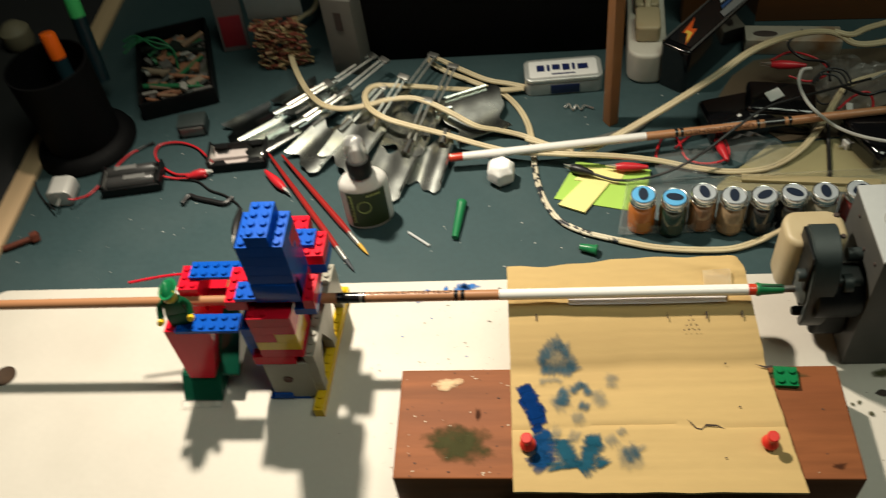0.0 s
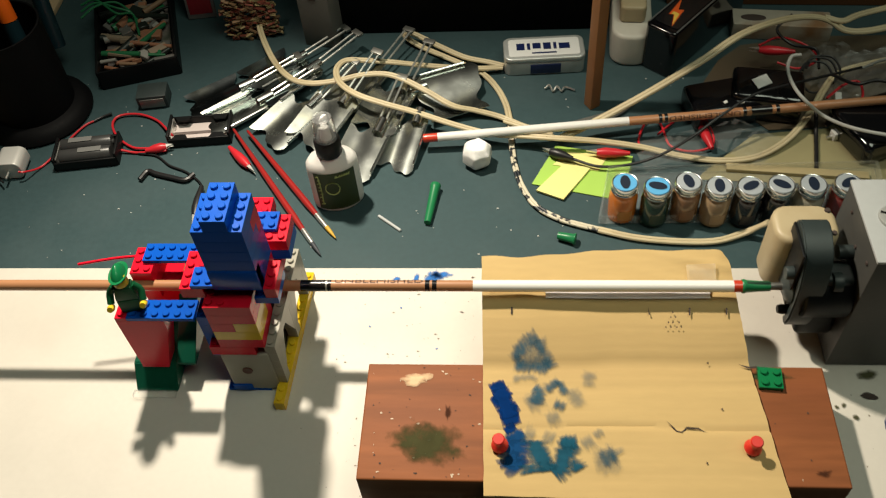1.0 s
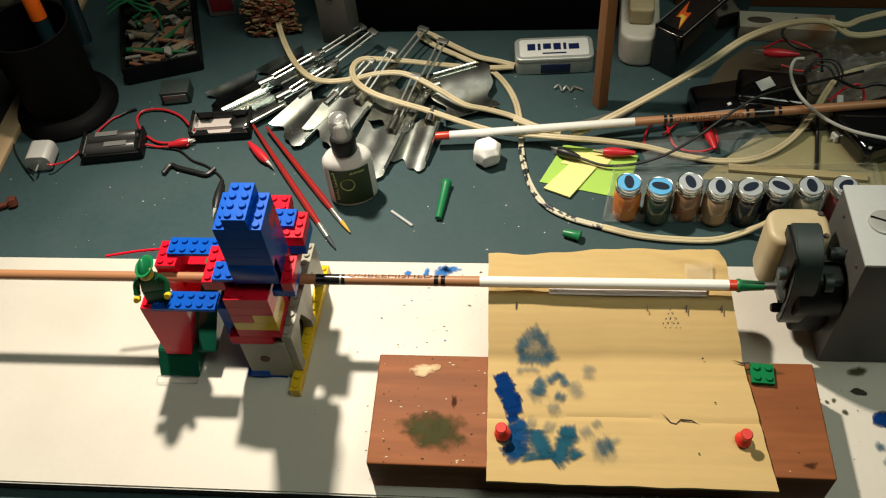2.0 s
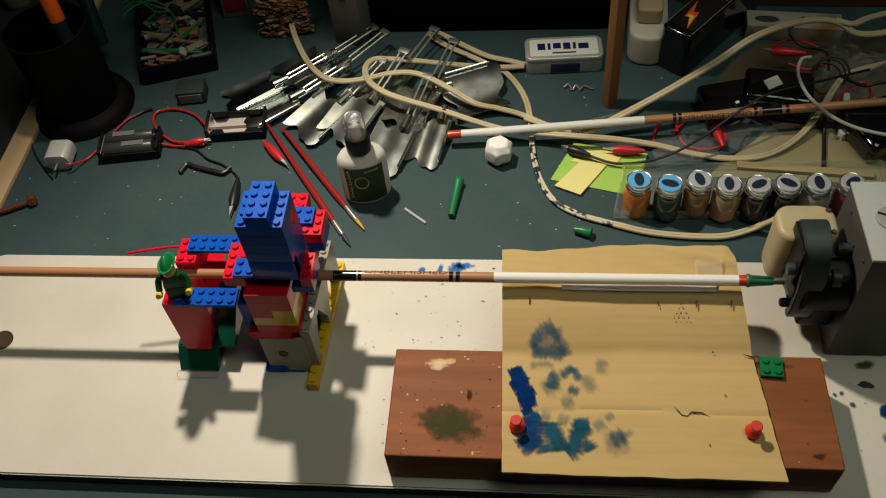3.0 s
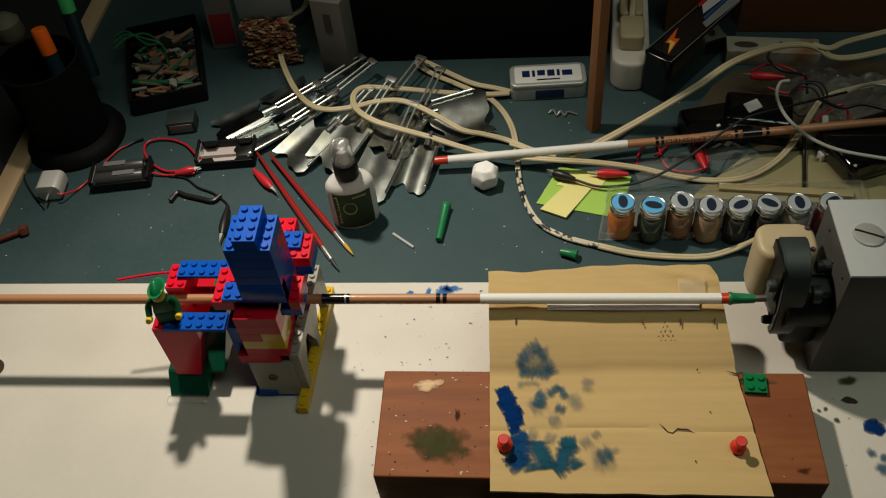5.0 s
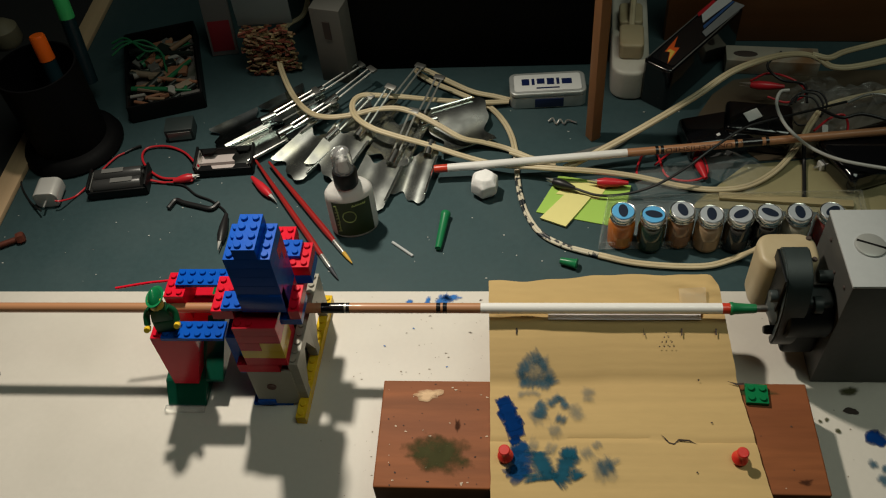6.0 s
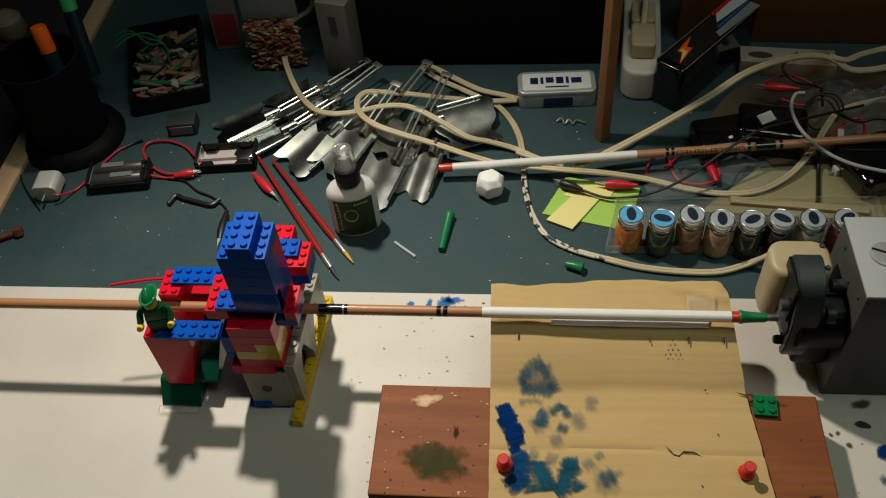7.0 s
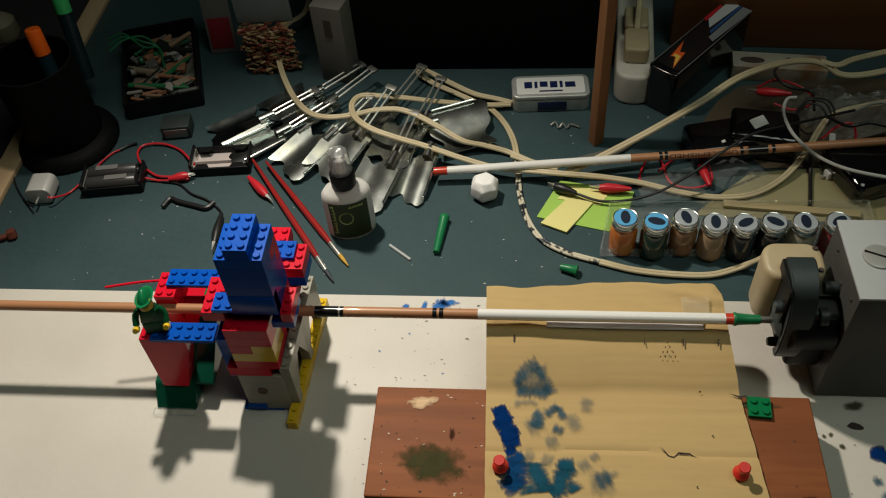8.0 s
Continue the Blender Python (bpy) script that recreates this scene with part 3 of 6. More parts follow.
# front column: red over yellow over grey
FX, FY = -0.1712, -0.0413
brick(tower, FX, FY, LF, 4, 3, HB, M_RED, skip=[(2, 0), (3, 0), (1, 1), (2, 1), (3, 1), (0, 2), (1, 2), (2, 2), (3, 2)])
brick(tower, FX, FY, LF - HB, 4, 4, HB, M_RED)
brick(tower, FX, FY, LF - 2 * HB, 2, 4, HB, M_RED)
brick(tower, FX + 2 * P, FY, LF - 2 * HB, 2, 3, HB, M_YELLOW)
brick(tower, FX + 2 * P, FY + 3 * P, LF - 2 * HB, 2, 1, HB, M_RED)
brick(tower, FX, FY, LF - 3 * HB, 4, 1, HB, M_YELLOW)
brick(tower, FX, FY + P, LF - 3 * HB, 4, 2, HB, M_YELLOW)
brick(tower, FX, FY + 3 * P, LF - 3 * HB, 4, 1, HB, M_RED)
brick(tower, FX, FY, LF - 4 * HB, 4, 4, HB, M_RED)
brick(tower, FX - P, FY, LF - 5 * HB, 4, 4, HB, M_RED)
bm = box(FX - 0.85 * P, FX + 3.9 * P - P / 2, FY - P / 2, FY + P * 1.5, HP, LF - 6 * HB, 0.0004, 1)
part("panel", bm, M_GREY, tower, "plain grey front panel")
part("axle_hole", lathe([(0, 0.0006), (0.0026, 0.0006), (0.0033, 0.001), (0.0036, 0.001), (0.0038, 0.0)], 20, pose(0, 0, 0, 90, 0, 0)), mat("dark_hole", (0.09, 0.03, 0.02), 0.5), tower, "dark round axle hole", pose(FX + 1.05 * P, FY - P / 2, 0.029))
brick(tower, FX - P, FY, HP, 4, 2, HP, M_BLUE, "plate")
part("corner_brick", box(FX - 0.9 * P, FX + 0.9 * P, FY - P / 2 - 0.0012, FY + P, 0.0034, HB, 0.0003), M_BLUE, tower, "blue corner brick")
# grey beam on posts over the yellow beam
GX, GY0 = -0.1392, -0.0400
side = Matrix.Translation((GX, 0, 0)) @ pose(0, 0, 0, 0, 0, -2.6) @ Matrix.Translation((-GX, 0, 0))
for z in range(4):
    brick(tower, GX - 2.1 * P, GY0 + P, 0.0484 - HB * z, 2, 9, HB, M_BLACK)
b = brick(tower, GX, GY0, 0.0580, 1, 11, HB, M_GREY, "beam")
b.matrix_basis = side @ b.matrix_basis
for j0, nn in ((0, 1), (5, 1), (10, 1)):
    for z in range(4):
        b = brick(tower, GX, GY0 + j0 * P, 0.0580 - HB * (z + 1), 1, nn, HB, M_GREY, "post")
        b.matrix_basis = side @ b.matrix_basis
for j0, sg in ((1, 1), (4, -1), (6, 1), (9, -1)):
    yy = GY0 + j0 * P - P / 2 if sg > 0 else GY0 + j0 * P + P / 2
    bm = bmesh.new()
    pr = [(yy, 0.0484), (yy + sg * P * 1.6, 0.0484), (yy, 0.020)]
    lo = [bm.verts.new((GX - 0.0039, a, c)) for a, c in pr]
    hi = [bm.verts.new((GX + 0.0039, a, c)) for a, c in pr]
    for i in range(3):
        bm.faces.new((lo[i], lo[(i + 1) % 3], hi[(i + 1) % 3], hi[i]))
    bm.faces.new(lo), bm.faces.new(hi)
    bmesh.ops.recalc_face_normals(bm, faces=bm.faces)
    part("gusset", bm, M_GREY, tower, "", side)
b = brick(tower, -0.1388, -0.0575, HB, 1, 15, HB, M_YELLOW, "beam")
b.matrix_basis = side @ b.matrix_basis
# left support
brick(tower, KX(-11), RY(0), 0.0824, 6, 2, HP, M_BLUE, "plate")
brick(tower, KX(-12), RY(0), 0.0824, 1, 2, HP, M_RED, "plate")
brick(tower, KX(-11), RY(6), 0.0824 + HP, 6, 2, HP, M_BLUE, "plate")
brick(tower, KX(-12), RY(4) + 0.007, 0.0824, 2, 3, HB, M_RED)
brick(tower, KX(-12), RY(4) + 0.007, 0.0824 - HB, 2, 3, HB * 2, M_RED)


def leg(x0, x1, xb, y0, y1, z0, z1, mt):
    bm = bmesh.new()
    pr = [(x0, z1), (x0, z0), (xb, z0), (x1, z1 - HB), (x1, z1)]
    lo = [bm.verts.new((a, y0, c)) for a, c in pr]
    hi = [bm.verts.new((a, y1, c)) for a, c in pr]
    for i in range(5):
        bm.faces.new((lo[i], lo[(i + 1) % 5], hi[(i + 1) % 5], hi[i]))
    bm.faces.new(lo), bm.faces.new(hi)
    bmesh.ops.recalc_face_normals(bm, faces=bm.faces)
    return part("leg", bm, mt, tower, "red sloping leg")


leg(KX(-12) - P / 2, KX(-8) - 0.002, KX(-10), RY(0) - P / 2, RY(1) + P / 2, 0.0192, 0.0792, M_RED)
leg(KX(-12) - P / 2, KX(-8) - 0.002, KX(-10), RY(5), RY(7) + P / 2, 0.0192, 0.063, M_RED)
bm = bmesh.new()
pr = [(-0.036, 0.0196), (-0.036, 0.0225), (0.020, 0.0600), (0.034, 0.0600), (0.034, 0.0196)]
lo = [bm.verts.new((KX(-9) - 0.002, a, c)) for a, c in pr]
hi = [bm.verts.new((KX(-7) - 0.004, a, c)) for a, c in pr]
for i in range(5):
    bm.faces.new((lo[i], lo[(i + 1) % 5], hi[(i + 1) % 5], hi[i]))
bm.faces.new(lo), bm.faces.new(hi)
bmesh.ops.recalc_face_normals(bm, faces=bm.faces)
bmesh.ops.bevel(bm, geom=list(bm.edges), offset=0.0005, segments=1, affect="EDGES")
part("slope_brick", bm, M_TGREEN, tower, "dark green slope brick")
brick(tower, KX(-8) - 0.002, RY(7), 0.0632, 1, 1, HP, M_GREEN, "plate")
bm = bmesh.new()
pr = [(-0.030, 0.0), (-0.016, 0.0192), (0.062, 0.0192), (0.062, 0.0)]
lo = [bm.verts.new((-0.254, a - 0.018, c + 0.0003)) for a, c in pr]
hi = [bm.verts.new((-0.222, a - 0.018, c + 0.0003)) for a, c in pr]
for i in range(4):
    bm.faces.new((lo[i], lo[(i + 1) % 4], hi[(i + 1) % 4], hi[i]))
bm.faces.new(lo), bm.faces.new(hi)
bmesh.ops.recalc_face_normals(bm, faces=bm.faces)
bmesh.ops.bevel(bm, geom=list(bm.edges), offset=0.0008, segments=2, affect="EDGES")
part("sloped_base", bm, M_TGREEN, tower, "dark green sloped base")
M_CLEAR = mat("clear_plastic", (0.93, 0.95, 0.94), 0.12, glass=0.9, ior=1.3, alpha=0.45)
part("clear_edge", box(-0.2555, -0.2225, -0.0535, -0.0478, 0.0004, 0.004, 0.001), M_CLEAR, tower, "clear plastic edge")
part("whip", tube([(-0.243, 0.0195, 0.0800), (-0.262, 0.017, 0.0802), (-0.288, 0.0125, 0.0790)], 0.0011, 8, 6), M_RED, tower, "thin red whip rod")

# the figure on the plate: one plain mesh
bm = bmesh.new()


def fig(fn, idx):
    a = len(bm.faces)
    fn()
    bm.faces.ensure_lookup_table()
    for f in bm.faces[a:]:
        f.material_index = idx


fig(lambda: add_box(bm, -0.0078, 0.0078, -0.004, 0.004, 0.0, 0.0125, 0.0012), 0)
vs = len(bm.verts)
fig(lambda: add_box(bm, -0.0078, 0.0078, -0.0039, 0.0039, 0.0125, 0.0255, 0.001), 0)
bm.verts.ensure_lookup_table()
for v in bm.verts[vs:]:
    if v.co.z > 0.02:
        v.co.x *= 0.72
for s in (-1, 1):
    fig(lambda: add_tube(bm, smooth_path([(s * 0.0062, 0, 0.0240), (s * 0.0098, -0.001, 0.0190), (s * 0.0105, -0.0055, 0.0135)], 5), 0.0024, 10), 0)
    fig(lambda: add_lathe(bm, [(0, -0.003), (0.0020, -0.003), (0.0026, 0), (0.0020, 0.0028), (0, 0.0028)], 10, pose(s * 0.0106, -0.0085, 0.0125, 60, 0, 0)), 1)
fig(lambda: add_lathe(bm, [(0, 0.0255), (0.0030, 0.0255), (0.0050, 0.0268), (0.0051, 0.0330), (0.0042, 0.0345), (0, 0.0348)], 18), 1)
fig(lambda: add_lathe(bm, [(0.0052, 0.0318), (0.0078, 0.0326), (0.0086, 0.0342), (0.0066, 0.0338), (0.0058, 0.0360), (0.0032, 0.0392), (0.0008, 0.0408), (0, 0.0409)], 20, pose(0, -0.0030, 0.0, -10, 0, 0) @ Matrix.Diagonal((0.72, 1.35, 1, 1))), 2)
bmesh.ops.recalc_face_normals(bm, faces=bm.faces)
solo("toy_figure", bm, [mat("green_toy_plastic", (0.006, 0.075, 0.028), 0.45, ior=1.25), mat("yellow_toy_plastic", (0.75, 0.5, 0.03), 0.3), mat("bright_green_toy_plastic", (0.006, 0.15, 0.05), 0.3, ior=1.35)], pose(-0.2325, -0.0285, 0.0841, 0, 0, 10) @ Matrix.Scale(1.03, 4), "small green plastic toy figure with a brimmed hat", "toy figure")

# ---- the arrow that the motor turns ----
AZ, AR = 0.0703, 0.0040
arrow = thing("arrow_shaft", pose(0, 0, AZ), "cedar arrow shaft with white crest and green nock", "arrow")
part("shaft", rod(-0.62, -0.1005, [(0, 0), (AR, 0.0005), (AR, 1)]), M_CEDAR, arrow)
part("band", rod(-0.1225, -0.1045, [(0, 0), (AR + 0.00012, 0.001), (AR + 0.00012, 0.999), (0, 1)]), M_ARBLACK, arrow, "glossy black band")
part("band", rod(-0.1032, -0.1005, [(0, 0), (AR + 0.00012, 0.001), (AR + 0.00012, 0.999), (0, 1)]), M_ARBLACK, arrow, "glossy black band")
part("band", rod(-0.1046, -0.1031, [(0, 0), (AR + 0.0001, 0.001), (AR + 0.0001, 0.999), (0, 1)]), M_SILVER, arrow, "thin silver band")
part("shaft", rod(-0.1005, 0.0, [(AR, 0), (AR, 1)]), M_CEDAR, arrow)
for x in (-0.0318, -0.0268):
    part("band", rod(x - 0.0018, x + 0.0014, [(0, 0), (AR + 0.00012, 0.001), (AR + 0.00012, 0.999), (0, 1)]), M_ARBLACK, arrow, "black band")
part("white_crest", rod(0.0, 0.1789, [(0, 0), (AR + 0.00016, 0.0005), (AR + 0.00016, 1)]), M_ARWHITE, arrow, "white painted crest")
part("red_band", rod(0.1789, 0.1848, [(AR + 0.00016, 0), (AR + 0.00012, 1)]), M_ARRED, arrow, "red painted band")
bm = rod(0.1845, 0.2038, [(0, 0), (0.0046, 0.001), (0.0050, 0.04), (0.0050, 0.10), (0.0044, 0.16), (0.0038, 0.55), (0.0034, 0.98), (0, 1)], 28)
nock = part("nock", bm, M_NOCK, arrow, "green plastic nock")
part("slot", box(0.1875, 0.2030, -0.0009, 0.0009, 0.0037, 0.00445, 0.0002), mat("nock_slot", (0.003, 0.035, 0.015), 0.5), nock, "dark slot")


def lettering(word, size, material, parent, m, label, radius):
    """Raised built-in letters, wrapped round the shaft."""
    cu = bpy.data.curves.new("lettering", "FONT")
    cu.body, cu.size, cu.resolution_u = word, size, 3
    tmp = new("lettering_source", cu)
    deps = bpy.context.evaluated_depsgraph_get()
    me = bpy.data.meshes.new_from_object(tmp.evaluated_get(deps))
    bpy.data.objects.remove(tmp)
    bm = bmesh.new()
    bm.from_mesh(me)
    bmesh.ops.subdivide_edges(bm, edges=list(bm.edges), cuts=1)
    for v in bm.verts:
        a = v.co.y / radius
        v.co = Vector((v.co.x, radius * math.sin(a), radius * math.cos(a)))
    return part("lettering", bm, material, parent, label, m, smooth=False)


letters = lettering("UNBLEMISHED", 0.0060, mat("burnt_letters", (0.075, 0.03, 0.016), 0.6), arrow, pose(-0.0985, 0, 0, 6, 0, 0), "dark stamped letters", AR + 0.0002)
wide = max(v.co.x for v in letters.data.vertices)
for v in letters.data.vertices:
    v.co.x *= 0.0635 / wide

# ---- the gear motor and its box ----
gbox = thing("motor_box", pose(0.2545, -0.0195, 0), "grey painted metal box with a slotted screw on top", "metal box")
part("case", box(0, 0.062, 0, 0.0695, 0.0005, 0.1200, 0.0012, 2), M_BOXSHADE, gbox)
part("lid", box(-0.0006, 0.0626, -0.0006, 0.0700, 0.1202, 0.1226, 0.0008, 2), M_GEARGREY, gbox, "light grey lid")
scr = part("screw", lathe([(0, 0.0020), (0.0085, 0.0019), (0.0104, 0.0012), (0.0108, 0.0)], 32), mat("dull_screw", (0.36, 0.37, 0.35), 0.4, metal=0.25, grain=0.1), gbox, "slotted steel screw", pose(0.0195, 0.0355, 0.1227))
part("slot", box(-0.0098, 0.0098, -0.0008, 0.0008, 0.0015, 0.0023), M_ARBLACK, scr, "", pose(0, 0, 0, 0, 0, -24))
for y, z in ((0.010, 0.108), (0.052, 0.110), (0.030, 0.10), (0.060, 0.075), (0.012, 0.055)):
    part("rivet", lathe([(0, 0.001), (0.0012, 0.0008), (0.0016, 0)], 10, pose(0, 0, 0, 0, -90, 0)), M_INK, gbox, "dark rivet", pose(-0.0002, y, z))

gear = thing("gear_motor", pose(0, 0, 0), "small gear motor with cream housing and grey drive wheel", "motor")
part("housing", prism(rounded(0.2040, 0.2465, 0.0125, 0.0460, 0.012, 8), 0.050, 0.1035, 0.0045), M_CREAM, gear, "aged cream plastic housing")


def bent_strap(prof, x0, x1, thick):
    """A strap of even thickness, bent along a (y, z) line."""
    path = smooth_path([(0, y, z) for y, z in prof], 6)
    bm = bmesh.new()
    rows = []
    for i, c in enumerate(path):
        d = (path[min(i + 1, len(path) - 1)] - path[max(i - 1, 0)]).normalized()
        n = Vector((0, -d.z, d.y)) * thick
        taper = 0.0016 * i / len(path)
        rows.append([bm.verts.new((x0 + taper, c.y, c.z)), bm.verts.new((x1 - taper, c.y, c.z)), bm.verts.new((x1 - taper, c.y + n.y, c.z + n.z)), bm.verts.new((x0 + taper, c.y + n.y, c.z + n.z))])
    for a, b in zip(rows, rows[1:]):
        for k in range(4):
            bm.faces.new((a[k], b[k], b[(k + 1) % 4], a[(k + 1) % 4]))
    bm.faces.new(rows[0])
    bm.faces.new(rows[-1][::-1])
    bmesh.ops.recalc_face_normals(bm, faces=bm.faces)
    bmesh.ops.bevel(bm, geom=[e for e in bm.edges if abs(e.verts[0].co.x - e.verts[1].co.x) < 0.004 and e.calc_face_angle(0) > 1.2], offset=0.001, segments=2, affect="EDGES")
    return bm


part("bracket", bent_strap([(0.0255, 0.108), (0.020, 0.1165), (0.008, 0.1170), (-0.006, 0.1095), (-0.0130, 0.094), (-0.0155, 0.074), (-0.0150, 0.052), (-0.011, 0.040)], 0.2155, 0.2350, 0.0065), M_DARKG, gear, "dark green-grey bent bracket")
part("bracket_web", box(0.2138, 0.2158, -0.008, 0.0225, 0.060, 0.1125, 0.0009, 2), M_BLACK, gear, "dark inner web")
part("bracket_arm", box(0.2345, 0.2535, -0.010, 0.006, 0.052, 0.0900, 0.004, 4), M_DARKG, gear)
part("boss", rod(0.2385, 0.2450, [(0, 0), (0.0062, 0.02), (0.0066, 0.2), (0.0066, 0.9), (0, 1)], 24), M_DARKG, gear, "round bracket boss", pose(0, -0.0085, 0.0865))
part("boss", rod(0.2085, 0.2145, [(0, 0), (0.0042, 0.04), (0.0046, 0.2), (0.0046, 1), (0, 1)], 20), M_DARKG, gear, "round bracket boss", pose(0, -0.003, 0.0895))
part("motor_body", rod(0.222, 0.2545, [(0, 0), (0.0180, 0.01), (0.0195, 0.06), (0.0195, 0.94), (0.018, 1), (0, 1)], 32), M_BLACK, gear, "black round motor body", pose(0, 0.0, 0.0675))
wheel = part("drive_wheel", rod(0.2112, 0.2215, [(0, 0), (0.004, 0.0), (0.0065, 0.12), (0.0105, 0.3), (0.0122, 0.42), (0.0122, 0.8), (0.011, 1), (0, 1)], 32), mat("grey_wheel", (0.045, 0.055, 0.055), 0.35, grain=0.2, scale=90), gear, "grey drive wheel", pose(0, 0.0, 0.0703))
part("knob", rod(0.2105, 0.2225, [(0, 0), (0.0028, 0.05), (0.0036, 0.25), (0.0036, 0.9), (0, 1)], 16), M_BLACK, gear, "small black knob", pose(0, -0.0065, 0.0525))
part("stub", rod(0.2030, 0.2125, [(0, 0), (0.0027, 0.01), (0.0027, 0.99), (0, 1)], 20), M_DULL, gear, "steel drive stub", pose(0, 0, AZ))
part("foot", box(0.2285, 0.2548, -0.008, 0.014, 0.022, 0.052, 0.005, 3), M_BLACK, gear, "black lower bracket")
part("side_shaft", rod(0.2445, 0.2570, [(0, 0), (0.0048, 0.02), (0.0048, 0.98), (0, 1)], 20), M_DARKG, gear, "", pose(0, 0.012, 0.093))
for x, y in ((0.2415, 0.0195), (0.2415, 0.0395)):
    part("housing_screw", lathe([(0, 0.0012), (0.0018, 0.001), (0.0022, 0)], 12), M_INK, gear, "dark screw", pose(x, y, 0.1036))

# ---- things on the bench ----
M_ORANGE = mat("orange_cap", (1.0, 0.15, 0.01), 0.4, grain=0.05)
M_CORD = mat("cream_cord", (0.58, 0.49, 0.31), 0.5, grain=0.08, scale=120, stain=(0.30, 0.23, 0.13), stain_scale=30, stain_amount=0.4)
M_CORDP = mat("paint_spotted_cord", (0.60, 0.55, 0.42), 0.5, grain=0.1, stain=(0.01, 0.015, 0.02), stain_scale=110, stain_amount=1.0, stain_edge=(0.50, 0.54))
# clip sheet, darker tone for the plates that mirror the dim bench
M_GALV = mat("galvanised_sheet", (0.42, 0.48, 0.50), 0.16, metal=1.0, grain=0.18, scale=60, rough_var=0.06, stain=(0.40, 0.42, 0.30), stain_scale=25, stain_amount=0.6)
M_REDW = mat("red_wire", (0.55, 0.02, 0.03), 0.35, grain=0.05)
M_BLACKW = mat("black_wire", (0.012, 0.012, 0.013), 0.4, grain=0.1)
M_WHITEW = mat("white_wire", (0.5, 0.5, 0.47), 0.4, grain=0.05)
M_TRIM = mat("wooden_trim", (0.52, 0.36, 0.21), 0.6, grain=0.3, scale=60, stretch=(1, 0.1, 1), bump=0.15)
M_NOTEG = mat("green_note", (0.36, 0.58, 0.10), 0.8, grain=0.04)
M_NOTEY = mat("yellow_note", (0.78, 0.72, 0.28), 0.8, grain=0.04)
M_BEIGE = mat("beige_paper", (0.33, 0.29, 0.15), 0.8, grain=0.1, scale=30, stain=(0.2, 0.17, 0.09), stain_scale=9)
M_SKYBLUE = mat("light_blue_label", (0.10, 0.38, 0.68), 0.5)

solo("bench_trim", box(-0.507, -0.4845, -0.9, 0.62, ZB, ZB + 0.006, 0.001), M_TRIM, Matrix(), "pale wooden edge strip along the bench end", "trim", kind="structure")

# added dark slab that fills the blackness past the trim
solo("side_shelf", box(-0.74, -0.5095, -0.9, 0.62, ZB - 0.03, ZB, 0.001), M_WALL, Matrix(), "added dark filler slab beyond the bench end", "shelf", kind="structure")

# bits of dust and chips on the bench
rnd = random.Random(12)
bm = bmesh.new()
for i in range(130):
    x, y = rnd.uniform(-0.48, 0.32), rnd.uniform(0.074, 0.34)
    r = rnd.choice((0.0004, 0.0005, 0.0007, 0.001))
    add_box(bm, x, x + r * rnd.uniform(1, 2), y, y + r, ZB, ZB + r * 0.6)
solo("dust", bm, mat("pale_dust", (0.45, 0.46, 0.44), 0.8), Matrix(), "pale dust and paint chips scattered on the bench", "dust", kind="stuff", smooth=False)

